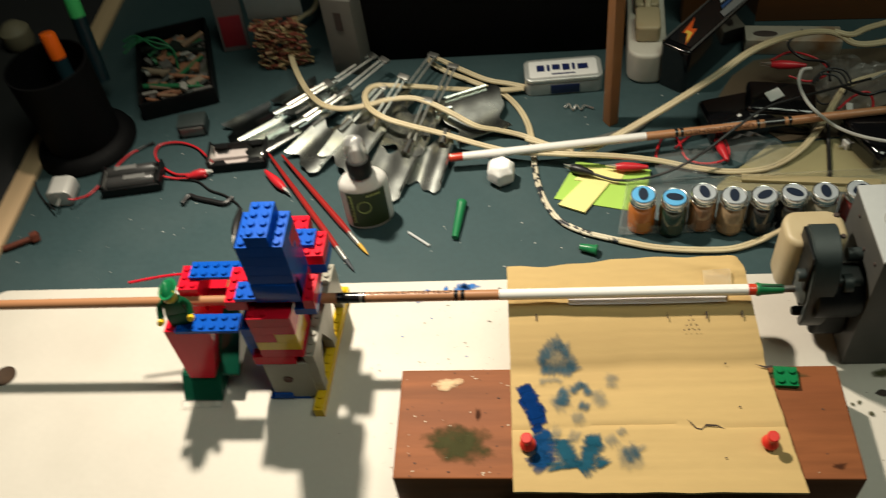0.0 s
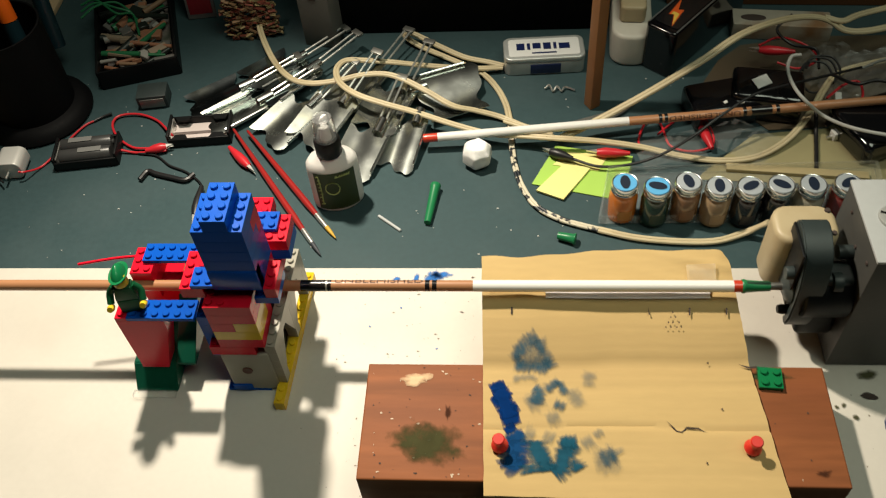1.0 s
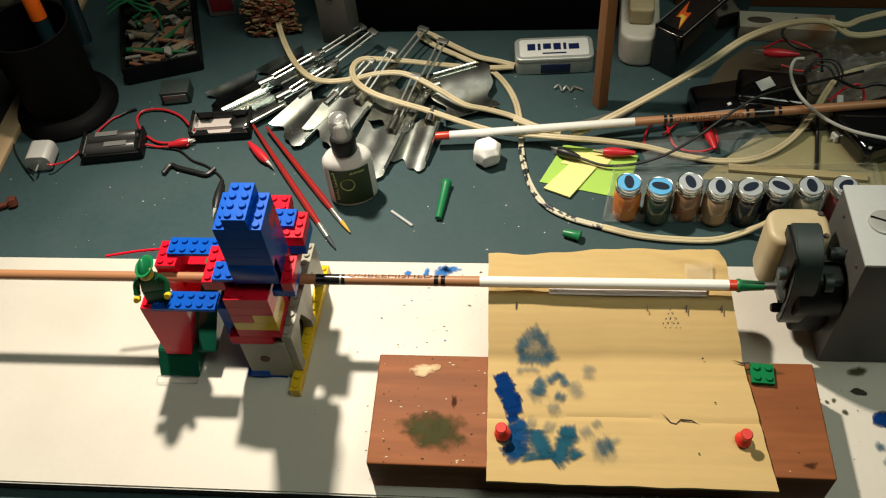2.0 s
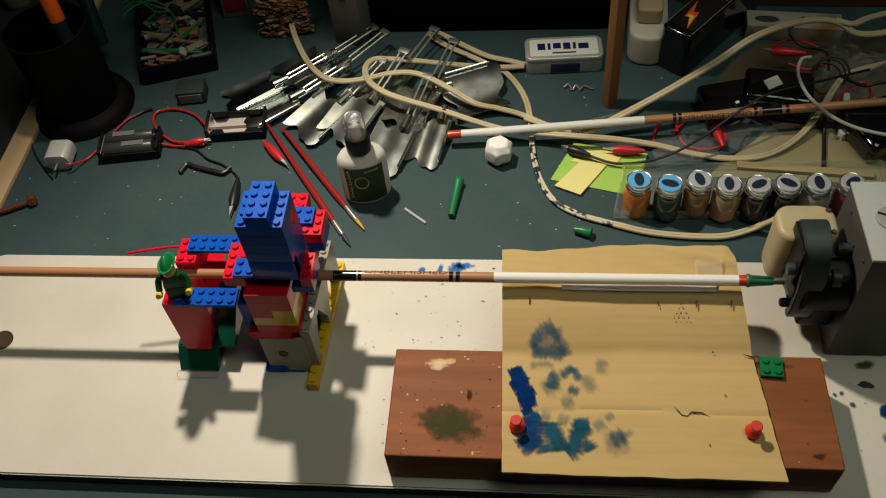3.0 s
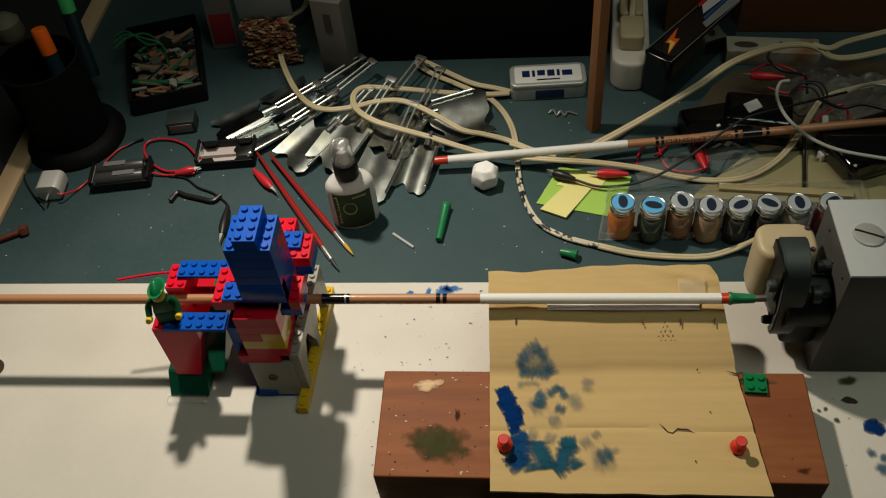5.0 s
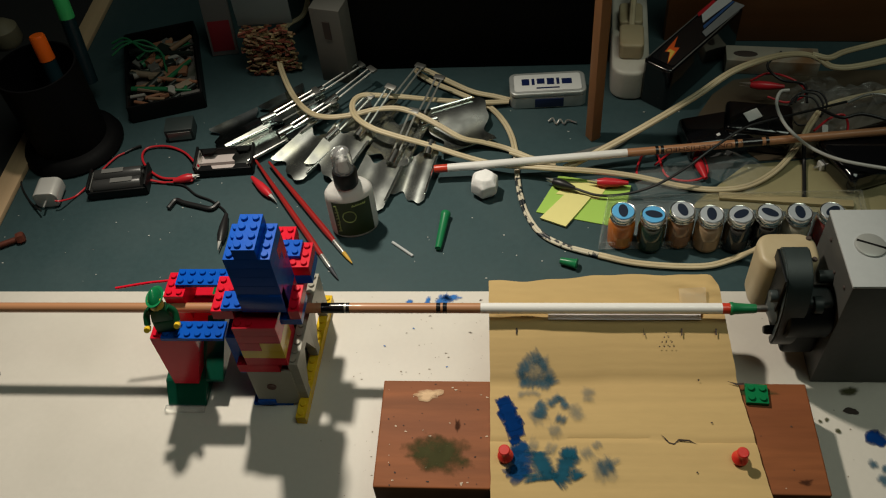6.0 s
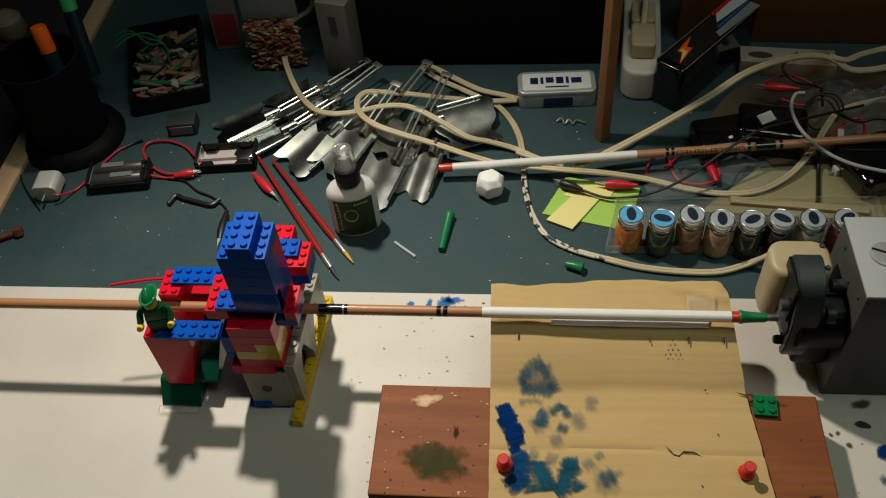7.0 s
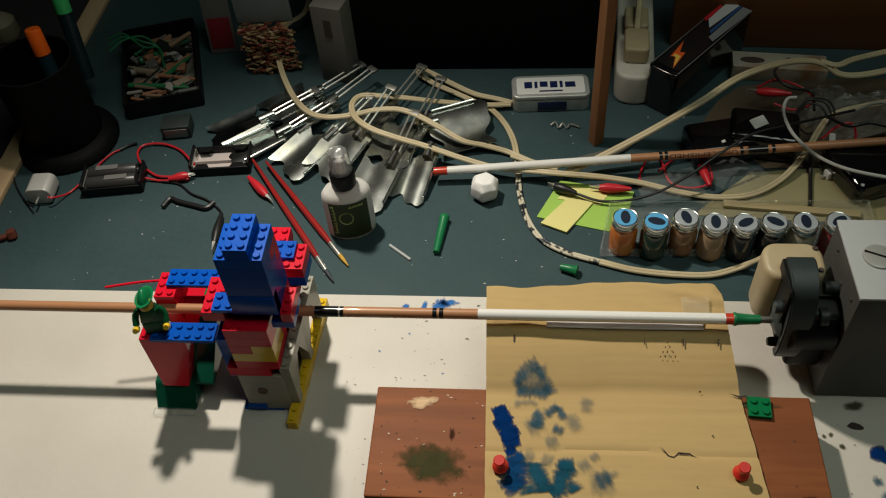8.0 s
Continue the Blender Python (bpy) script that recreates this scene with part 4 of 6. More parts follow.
# glue bottle
def glue_bottle(m):
    t = thing("glue_bottle", m, "white glue bottle with a dark green label and a clear cap", "bottle")
    sq = Matrix.Diagonal((0.95, 0.62, 1, 1))
    prof = [(0, 0.0), (0.0215, 0.0), (0.0232, 0.002), (0.0236, 0.006), (0.0236, 0.046), (0.0230, 0.051), (0.0195, 0.0560), (0.0125, 0.060), (0.0110, 0.062), (0, 0.062)]
    part("body", lathe(prof, 40, sq), M_WHITE, t, "white plastic body")
    bm = bmesh.new()
    arc = [radians(-90 + 50 * (k / 12 * 2 - 1)) for k in range(13)]
    cols = [[bm.verts.new((0.95 * 0.0240 * math.cos(a), 0.62 * 0.0240 * math.sin(a), z)) for z in (0.004, 0.016, 0.032, 0.0480)] for a in arc]
    for a, b in zip(cols, cols[1:]):
        for k in range(3):
            bm.faces.new((a[k], b[k], b[k + 1], a[k + 1]))
    lab = part("label", bm, mat("dark_green_label", (0.030, 0.046, 0.012), 0.45, grain=0.1), t, "dark green label with pale script")
    ink = mat("pale_label_print", (0.35, 0.42, 0.14), 0.6)
    ring = [(-0.0035 + 0.0062 * math.cos(k * 0.7854), 0.024 + 0.0072 * math.sin(k * 0.7854)) for k in range(9)]
    script = [[(-0.0158 + 0.0008 * (k % 2), 0.004 + 0.0042 * k), (-0.0128 - 0.0006 * (k % 3), 0.0052 + 0.0042 * k)] for k in range(9)]
    words = [[(x, 0.0372), (x + 0.0012, 0.0388)] for x in (0.0005, 0.0036, 0.0056, 0.0078, 0.0098, 0.0118)]
    for pts in [ring, ring[:5]] + script + words + [[(-0.0140, 0.006), (-0.0135, 0.022), (-0.0142, 0.038)], [(0.0, 0.0368), (0.0128, 0.0368)]]:
        q = [(x, -0.62 * math.sqrt(max(0, 0.0241 ** 2 - (x / 0.95) ** 2)) - 0.0002, z + 0.006) for x, z in pts]
        part("print_stroke", tube(q, 0.0006, 5, 4), ink, lab)
    part("neck", lathe([(0.0108, 0.060), (0.0112, 0.061), (0.0112, 0.074), (0.0098, 0.0765), (0, 0.0765)], 32), M_BLACK, t, "black screw collar")
    part("cap", lathe([(0.0094, 0.0765), (0.0092, 0.090), (0.0078, 0.0985), (0.004, 0.1015), (0, 0.102)], 32), mat("clear_grey_cap", (0.6, 0.6, 0.6), 0.15, glass=0.7, alpha=0.65), t, "clear plastic cap")
    part("tip", lathe([(0.005, 0.0765), (0.003, 0.090), (0, 0.0915)], 16), M_WHITE, t)


glue_bottle(pose(*(-0.1262, 0.157, -0.012), 0, 0, 14))

# paint brushes
def brush(tip, tail, mt_tip, label):
    a, b = Vector(tip), Vector(tail)
    d = b - a
    t = thing("paint_brush", Matrix.Translation(a) @ Vector((1, 0, 0)).rotation_difference(d.normalized()).to_matrix().to_4x4(), label, "paint brush", "brushes on the bench")
    n = d.length
    part("bristles", rod(0, 0.016, [(0, 0), (0.0006, 0.08), (0.0017, 0.55), (0.0021, 1), (0, 1)], 12), mt_tip, t, "tapered bristles")
    part("ferrule", rod(0.015, 0.034, [(0, 0), (0.0020, 0.01), (0.0024, 0.5), (0.0023, 0.99), (0, 1)], 14), M_STEEL, t, "metal ferrule")
    part("handle", rod(0.033, n, [(0, 0), (0.0023, 0.005), (0.0031, 0.12), (0.0027, 0.5), (0.0014, 0.98), (0, 1)], 14), mat("red_brush_handle", (0.30, 0.02, 0.018), 0.25, coat=0.4, grain=0.06), t, "glossy red handle")


brush((-0.1236, 0.1094, -0.01), (-0.2256, 0.2399, -0.004), mat("yellow_bristle", (0.55, 0.33, 0.04), 0.6, grain=0.3, scale=300), "red-handled paint brush with yellow-stained bristles on the bench")
brush((-0.1344, 0.0908, -0.01), (-0.2398, 0.2427, -0.004), mat("dark_bristle", (0.04, 0.045, 0.055), 0.6, grain=0.3, scale=300), "red-handled paint brush with dark bristles on the bench")

# small things by the brushes
bm = lathe([(0, 0.0), (0.0095, 0.0003), (0.0142, 0.0065), (0.0142, 0.0175), (0.0092, 0.0238), (0, 0.0242)], 6)
bmesh.ops.bevel(bm, geom=list(bm.edges), offset=0.0016, segments=2, profile=0.6, affect="EDGES")
bmesh.ops.subdivide_edges(bm, edges=list(bm.edges), cuts=2, use_grid_fill=True)
for v in bm.verts:
    v.co += 0.0007 * noise.noise_vector(v.co * 160)
    v.co.z = max(v.co.z, 0.0002)
solo("white_block", bm, mat("white_chalky_stone", (0.86, 0.86, 0.84), 0.7, grain=0.05, scale=300, bump=0.4), pose(*(-0.0039, 0.2, -0.012), 0, 0, 22), "chalky white faceted block on the bench", "block")
NK = [(0, 0), (0.0046, 0.0), (0.0050, 0.0012), (0.0048, 0.003), (0.0042, 0.0045), (0.0036, 0.02), (0.0030, 0.030), (0, 0.0305)]


def loose_nock(a, b, label):
    a, b = Vector(a), Vector(b)
    d = b - a
    solo("nock", lathe([(r, h * d.length / 0.0305) for r, h in NK], 20), M_NOCK, Matrix.Translation(a) @ d.to_track_quat("Z", "Y").to_matrix().to_4x4(), label, "arrow nock", "loose nocks")


loose_nock((-0.0403, 0.169, -0.007), (-0.0455, 0.1251, -0.0085), "long green plastic nock lying on the bench")
loose_nock((0.0807, 0.1056, -0.0068), (0.0658, 0.1103, -0.0075), "short green plastic nock lying on the bench")
a, b = Vector((-0.0891, 0.1359, -0.0108)), Vector((-0.0685, 0.119, -0.0108))
solo("plastic_tube", lathe([(0.0012, 0), (0.0014, 0), (0.0014, (b - a).length), (0.0012, (b - a).length)], 12), mat("milky_tube", (0.6, 0.62, 0.62), 0.3, alpha=0.7), Matrix.Translation(a) @ (b - a).to_track_quat("Z", "Y").to_matrix().to_4x4(), "short milky plastic tube on the bench", "tube")
a, b = Vector((-0.4824, 0.127, -0.0085)), Vector((-0.4514, 0.1434, -0.0085))
bolt = thing("rusty_bolt", Matrix.Translation(a) @ (b - a).to_track_quat("Z", "Y").to_matrix().to_4x4(), "rusty red-brown bolt lying on the bench", "bolt")
M_RUST = mat("rusty_metal", (0.13, 0.035, 0.02), 0.6, metal=0.3, grain=0.4, scale=200, bump=0.3)
n = (b - a).length
part("shank", lathe([(0, 0), (0.0030, 0.0005)] + [(0.0032 - 0.0003 * (i % 2), 0.001 + (n - 0.008) * i / 24) for i in range(25)] + [(0, n - 0.007)], 14), M_RUST, bolt)
part("head", lathe([(0, n - 0.0075), (0.0055, n - 0.0075), (0.0062, n - 0.005), (0.0062, n - 0.001), (0.005, n), (0, n)], 6), M_RUST, bolt, smooth=False)

# little motor, battery holders and their leads
mot = thing("small_motor", pose(*(-0.4413, 0.1787, -0.012), 0, 0, 4) @ pose(0, 0, 0.0100, -90, 0, 0), "small silver electric motor lying on the bench", "motor")
part("can", prism(rounded(-0.0122, 0.0122, -0.0096, 0.0096, 0.0062), 0.0065, 0.0305, 0.001), mat("silver_can", (0.62, 0.61, 0.58), 0.4, metal=0.25, grain=0.08), mot)
part("end_cap", lathe([(0, 0.0305), (0.0055, 0.0305), (0.0055, 0.0325), (0, 0.0325)], 18), M_WHITE, mot, "white end cap")
part("axle", lathe([(0, -0.003), (0.0011, -0.003), (0.0011, 0.0066), (0, 0.0066)], 10), M_STEEL, mot, "steel axle")

AA = [(0, 0), (0.0066, 0.0), (0.0070, 0.0006), (0.0070, 0.047), (0.0066, 0.0478), (0.0027, 0.048), (0.0027, 0.0495), (0, 0.05)]


def holder(m, loaded, label):
    t = thing("battery_holder", m, label, "battery holder")
    L, W, D = 0.0580, 0.031, 0.0150
    inner = M_BLACK if loaded else mat("pale_holder_floor", (0.55, 0.48, 0.46), 0.6, grain=0.05)
    part("floor_plate", box(-L / 2, L / 2, -W / 2, W / 2, 0.0003, 0.0022, 0.0005), inner, t)
    for s in (-1, 1):
        part("end_wall", box(s * L / 2 - 0.0012, s * L / 2 + 0.0012, -W / 2, W / 2, 0.0003, D, 0.0005), M_BLACK, t)
        part("side_wall", box(-L / 2, L / 2, s * W / 2 - 0.001, s * W / 2 + 0.001, 0.0003, D * 0.7, 0.0005), M_BLACK, t)
        if not loaded:
            for q in (-1, 1):
                part("clip_tab", prism([(q * 0.018 - 0.008, s * (W / 2)), (q * 0.018 + 0.008, s * (W / 2)), (q * 0.018 + 0.005, s * (W / 2 - 0.006)), (q * 0.018 - 0.005, s * (W / 2 - 0.006))], D * 0.62, D * 0.72), M_BLACK, t)
        part("contact", box(s * (L / 2 - 0.0022), s * (L / 2 - 0.0016), -0.0125, 0.0125, 0.003, 0.012, 0.0002), M_STEEL, t, "steel contact")
    part("rib", box(-L / 2, L / 2, -0.0009, 0.0009, 0.002, 0.006, 0.0003), inner, t)
    if loaded:
        for s in (-1, 1):
            cell = part("cell", lathe(AA, 22, pose(0, 0, 0, 0, 90, 0)), mat("grey_cell", (0.06, 0.06, 0.06), 0.35, metal=0.3, grain=0.2, scale=40), t, "dark grey battery", pose(-0.0245 * s, s * 0.0074, 0.0098, 0, 0, 0 if s > 0 else 180))
            part("print_bar", box(0.008, 0.03, -0.003, 0.003, 0.00685, 0.0071), mat("pale_cell_print", (0.16, 0.16, 0.155), 0.5), cell)
    else:
        for k in range(5):
            part("floor_hole", lathe([(0, 0.0026), (0.0011, 0.0026), (0.0013, 0.0022)], 10), M_INK, t, "", pose(-0.018 + 0.009 * k, 0.0035, 0))


holder(pose(*(-0.3749, 0.2138, -0.012), 0, 0, 7.9), True, "black battery holder loaded with two dark batteries")
holder(pose(*(-0.2711, 0.2426, -0.012), 0, 0, 5.2), False, "empty black battery holder with a pale floor")


def wire(pts, r, mt, label, category="wire", name="wire", n=10, flat=1.0):
    return solo(name, tube(pts, r, 8, n, flat), mt, Matrix(), label, category, "loose wires")


def croc(a, b, mt, label):
    """A crocodile clip: sleeve from b, jaws at a."""
    a, b = Vector(a), Vector(b)
    d = b - a
    t = thing("crocodile_clip", Matrix.Translation(a) @ Vector((1, 0, 0)).rotation_difference(d.normalized()).to_matrix().to_4x4(), label, "crocodile clip", "crocodile clips")
    n = d.length
    part("sleeve", rod(n * 0.24, n, [(0, 0), (0.0030, 0.01), (0.0046, 0.25), (0.0042, 0.55), (0.0024, 0.9), (0.0019, 1), (0, 1)], 18), mt, t)
    for s in (-1, 1):
        part("jaw", prism([(0, 0), (n * 0.32, -0.0022), (n * 0.32, 0.0022)], s * 0.0006 - 0.0004 + 0.0006 * s, s * 0.0018 + 0.0004, 0.0), M_STEEL, t, "steel jaw")


wire([(-0.4079, 0.2138, -0.008), (-0.4189, 0.1984, -0.01), (-0.4259, 0.1847, -0.002), (-0.431, 0.1829, 0.0)], 0.0010, M_REDW, "short red wire from the small motor to a battery holder")
wire([(-0.4033, 0.215, -0.006), (-0.4004, 0.2376, -0.009), (-0.3925, 0.2554, -0.01), (-0.3845, 0.262, -0.01)], 0.0010, M_REDW, "short red wire end beside the loaded battery holder")
wire([(-0.3855, 0.2612, -0.01), (-0.3785, 0.267, -0.01), (-0.3698, 0.271, -0.009)], 0.0013, M_BLACKW, "black sleeved wire end on the bench")
wire([(-0.3446, 0.2181, -0.008), (-0.3281, 0.2165, -0.01), (-0.3008, 0.2172, -0.008), (-0.3169, 0.2209, -0.009), (-0.3354, 0.223, -0.009), (-0.3547, 0.2382, -0.009), (-0.3643, 0.2553, -0.009), (-0.3607, 0.2672, -0.009), (-0.3414, 0.2693, -0.009), (-0.3205, 0.2601, -0.009), (-0.3016, 0.2385, -0.004), (-0.2947, 0.2293, 0.0)], 0.0012, M_REDW, "red looped wire between the battery holders")
croc((-0.2937, 0.2223, -0.006), (-0.3198, 0.2158, -0.007), M_REDW, "red sleeved crocodile clip on the battery holder")
croc((-0.2082, 0.1863, -0.008), (-0.2386, 0.2186, -0.006), M_REDW, "red sleeved crocodile clip pointing to the bench front")
wire([(-0.3279, 0.2157, -0.01), (-0.3091, 0.2121, -0.01), (-0.293, 0.1991, -0.01), (-0.2759, 0.191, -0.01), (-0.2619, 0.18, -0.01), (-0.2548, 0.1705, -0.008)], 0.0010, M_BLACKW, "thin black wire to a black crocodile clip")
croc((-0.2529, 0.1227, -0.008), (-0.2549, 0.1696, -0.007), M_BLACKW, "black sleeved crocodile clip with steel jaws")
wire([(-0.3166, 0.18, -0.009), (-0.3117, 0.1907, -0.009), (-0.3028, 0.1875, -0.009), (-0.2865, 0.1826, -0.009), (-0.273, 0.1793, -0.009), (-0.2666, 0.1868, -0.009)], 0.0024, M_BLACKW, "thick black sleeving twisted on the bench", n=8)
wire([(-0.4435, 0.173, -0.004), (-0.4653, 0.1929, -0.01), (-0.4835, 0.2174, -0.01), (-0.4925, 0.2468, -0.01), (-0.4897, 0.2662, -0.008)], 0.0009, M_BLACKW, "thin black wire from the small motor")
croc((-0.481, 0.2419, -0.008), (-0.4842, 0.271, -0.006), M_WHITEW, "pale crocodile clip beside the pen cup")

# ---- pen cup with markers, and the bits tray ----
M_CUP = mat("matt_black_plastic", (0.004, 0.004, 0.0045), 0.6, ior=1.18, grain=0.2, scale=150, rough_var=0.1)
cup = thing("pen_cup", pose(*(-0.4452, 0.2762, -0.012)), "round black pen cup on a wide base with markers in it", "pen cup")
part("base", lathe([(0, 0), (0.050, 0), (0.0525, 0.003), (0.050, 0.009), (0.043, 0.014), (0, 0.015)], 40), M_CUP, cup)
part("wall", lathe([(0.038, 0.013), (0.040, 0.103), (0.0405, 0.106), (0.0385, 0.106), (0.036, 0.02), (0, 0.018)], 40), M_CUP, cup)


def marker(x, y, top, lx, ly, mt, label):
    t = thing("marker_pen", look((x, y, top), (x + lx, y + ly, top - 0.13)), label, "marker pen", "markers in the cup")
    part("cap", lathe([(0, 0.0), (0.0068, 0.0), (0.0078, -0.002), (0.0082, -0.026), (0, -0.026)], 24), mt, t)
    part("barrel", lathe([(0, -0.0255), (0.0078, -0.0255), (0.0080, -0.10), (0, -0.101)], 24), mat("dark_teal_barrel", (0.01, 0.03, 0.04), 0.35), t, "dark barrel")


q = (-0.4445, 0.3015, 0.112)
marker(q[0], q[1], q[2], 0.012, -0.025, M_ORANGE, "marker pen with a bright orange cap in the pen cup")
q = (-0.446, 0.3720, 0.112)
marker(q[0], q[1], q[2], 0.006, -0.03, mat("green_cap", (0.08, 0.62, 0.18), 0.4), "marker pen with a light green cap in the pen cup")

tray = thing("parts_tray", pose(*(-0.3727, 0.3871, -0.012), 0, 0, 17.5), "open black tray full of small mixed parts", "tray")
TW, TD = 0.040, 0.068
part("floor_plate", box(-TW, TW, -TD, TD, 0.0003, 0.002), M_BLACK, tray)
part("lining", box(-TW + 0.006, TW - 0.006, -TD + 0.007, TD - 0.007, 0.0021, 0.0045, 0.0008), mat("pale_lining", (0.20, 0.16, 0.15), 0.6, grain=0.2, scale=60, stain=(0.05, 0.06, 0.04), stain_scale=45, stain_amount=0.9), tray, "pale grubby lining")
for s in (-1, 1):
    part("side", box(s * TW - 0.0012, s * TW + 0.0012, -TD, TD, 0.0003, 0.022, 0.0006), M_BLACK, tray)
    part("end", box(-TW, TW, s * TD - 0.0012, s * TD + 0.0012, 0.0003, 0.022, 0.0006), M_BLACK, tray)
rnd = random.Random(31)
pal = [mat("tray_wood", (0.24, 0.14, 0.08), 0.6, grain=0.3), mat("tray_tan", (0.26, 0.19, 0.13), 0.6, grain=0.2), mat("tray_white", (0.32, 0.30, 0.27), 0.6), mat("tray_grey", (0.13, 0.12, 0.11), 0.6), mat("tray_green", (0.02, 0.15, 0.06), 0.4), mat("tray_brown", (0.30, 0.13, 0.07), 0.6), mat("tray_dark", (0.015, 0.02, 0.016), 0.4)]
for i in range(78):
    x, y, a = rnd.uniform(-0.031, 0.031), rnd.uniform(-0.056, 0.054), rnd.uniform(-60, 60) + (90 if rnd.random() < 0.25 else 0)
    n, r = rnd.uniform(0.006, 0.024), rnd.uniform(0.0018, 0.0046)
    if abs(a) > 50:
        n = min(n, 0.008)
    if rnd.random() < 0.6:
        bmx = rod(-n, n, [(0, 0), (r, 0.02), (r * rnd.uniform(0.6, 1), 0.98), (0, 1)], 10)
    else:
        bmx = box(-n * 0.6, n * 0.6, -r * 1.4, r * 1.4, -r * 0.7, r * 0.7, r * 0.2, 1)
    x = max(-0.038 + n, min(0.038 - n, x))
    solo("loose_part", bmx, rnd.choice(pal + [pal[3], pal[4], pal[5], pal[6], pal[6]]), tray.matrix_basis @ pose(x, y, 0.007 + 0.009 * rnd.random(), rnd.uniform(-25, 25), rnd.uniform(-8, 8), a), "small mixed part lying in the black tray", "small part", "parts in the tray")
for i in range(3):
    wire([tray.matrix_basis @ Vector(p) for p in ((-0.052, 0.02 + 0.012 * i, 0.030), (-0.035, 0.030 + 0.006 * i, 0.034), (-0.015, 0.036 - 0.01 * i, 0.030), (0.0, 0.02, 0.022), (0.004, 0.0 - 0.006 * i, 0.016))], 0.0013, pal[4], "green wire curling out of the parts tray")
adapter = thing("dark_block", pose(*(-0.3302, 0.2906, -0.012), 0, 0, 8), "small dark metal block on the bench", "block")
part("body", box(-0.015, 0.015, -0.011, 0.011, 0.0003, 0.016, 0.0015), M_DARKG, adapter)
part("front_plate", box(-0.012, 0.012, -0.0118, -0.0108, 0.003, 0.013, 0.0003), M_DULL, adapter)

# lighter copy of M_GALV: the lamp's reflection is put into the plate colour
M_GALVLIT = mat("lit_galvanised_sheet", (0.56, 0.60, 0.57), 0.25, metal=1.0, grain=0.10, scale=60, rough_var=0.08, bump=0.06, stain=(0.50, 0.52, 0.34), stain_scale=30, stain_amount=0.6)
M_ZINC = mat("bright_zinc", (0.80, 0.81, 0.78), 0.2, metal=1.0, grain=0.08)
# ---- steel spring clips in a fanned heap ----
def spring_clip(m, width, bend, label, rods=True, sheet_mat=None):
    t = thing("spring_clip", m, label, "spring clip", "heap of spring clips")
    bm = bmesh.new()
    rows = []
    for k in range(23):
        s = k / 22
        y = (s - 0.5) * width
        z = 0.0045 + bend * 0.0085 * math.sin(s * 6.2 + 0.6) * (0.55 + 0.45 * s)
        nick = 0.0055 * math.sin(s * math.pi * 2) + 0.002 * math.sin(s * math.pi * 5)
        rows.append([[bm.verts.new((x, y, z + dz)) for x in (-0.052 - nick, 0.006 + nick)] for dz in (0.0, 0.0006)])
    for a, b in zip(rows, rows[1:]):
        for k in (0, 1):
            bm.faces.new((a[k][0], b[k][0], b[k][1], a[k][1]))
        for s in (0, 1):
            bm.faces.new((a[0][s], b[0][s], b[1][s], a[1][s]))
    for e in (rows[0], rows[-1]):
        bm.faces.new((e[0][0], e[0][1], e[1][1], e[1][0]))
    bmesh.ops.recalc_face_normals(bm, faces=bm.faces)
    part("plate", bm, sheet_mat or M_GALV, t, "wavy galvanised plate")
    part("hinge_tube", lathe([(0.0042, -0.0085), (0.0050, -0.0085), (0.0050, 0.0085), (0.0042, 0.0085)], 20, pose(0, 0, 0, 90, 0, 90)), M_ZINC, t, "rolled hinge tube", pose(0.006, -width * 0.22, 0.0095))
    part("edge_bar", rod(-0.046, 0.0, [(0, 0), (0.0014, 0.01), (0.0014, 0.99), (0, 1)], 8), M_ZINC, t, "bright folded edge", pose(0, -width * 0.49, 0.0075 + bend * 0.002))
    if rods:
        for s in (-1, 1):
            part("wire_arm", rod(0.0, 0.056, [(0, 0), (0.0011, 0.01), (0.0011, 0.99), (0, 1)], 8), M_STEEL, t, "steel wire arm", pose(0.010, -width * 0.22 + s * 0.0032, 0.0105, 0, -6, 0))
        part("end_tab", box(0.062, 0.069, -0.006, 0.006, 0.0145, 0.0175, 0.001), M_DULL, t, "", pose(0, -width * 0.22, 0))


LAB = "galvanised steel spring clip with a wavy plate and wire arms"
for i, (a, b, z, w, bend) in enumerate((
        ((-0.2467, 0.3064), 36.9, ZB + 0.0002, 0.040, 1.0),
        ((-0.2244, 0.2841), 40.2, ZB + 0.001, 0.040, 1.1),
        ((-0.2003, 0.3452), 42.0, ZB + 0.0002, 0.042, 0.9),
        ((-0.1813, 0.3231), 47.2, ZB + 0.006, 0.042, 1.0),
        ((-0.1739, 0.2714), 53.9, ZB + 0.003, 0.046, 1.2),
        ((-0.1168, 0.3178), 61.9, ZB + 0.004, 0.044, 1.0),
        ((-0.1423, 0.2683), 63.1, ZB + 0.008, 0.046, 0.8),
        ((-0.0861, 0.2866), 70.5, ZB + 0.006, 0.046, 1.0),
        ((-0.1062, 0.2329), 72.8, ZB + 0.002, 0.042, 0.8))):
    tilt = (0, 1, -1, 1, 6, 1, 8, 3, 6)[i]
    spring_clip(pose(a[0], a[1], z + 0.026 * abs(math.sin(radians(tilt))), tilt, 0, 0) @ pose(0, 0, 0, 0, 0, b), w, bend * 0.24, LAB, True, M_GALVLIT if i in (1, 4, 5, 6, 7, 8) else M_GALV)
spring_clip(pose(*(-0.0526, 0.2781), ZB + 0.005, 8, 0, 0) @ pose(0, 0, 0, 0, 0, 200), 0.060, 0.3, "galvanised steel spring clip lying open with a broad flat plate", False, M_GALVLIT)
spring_clip(pose(*(-0.0686, 0.2429), ZB + 0.006, 9, 0, 0) @ pose(0, 0, 0, 0, 0, 78), 0.034, 0.3, "galvanised steel spring clip with a bluish plate", False, M_GALVLIT)

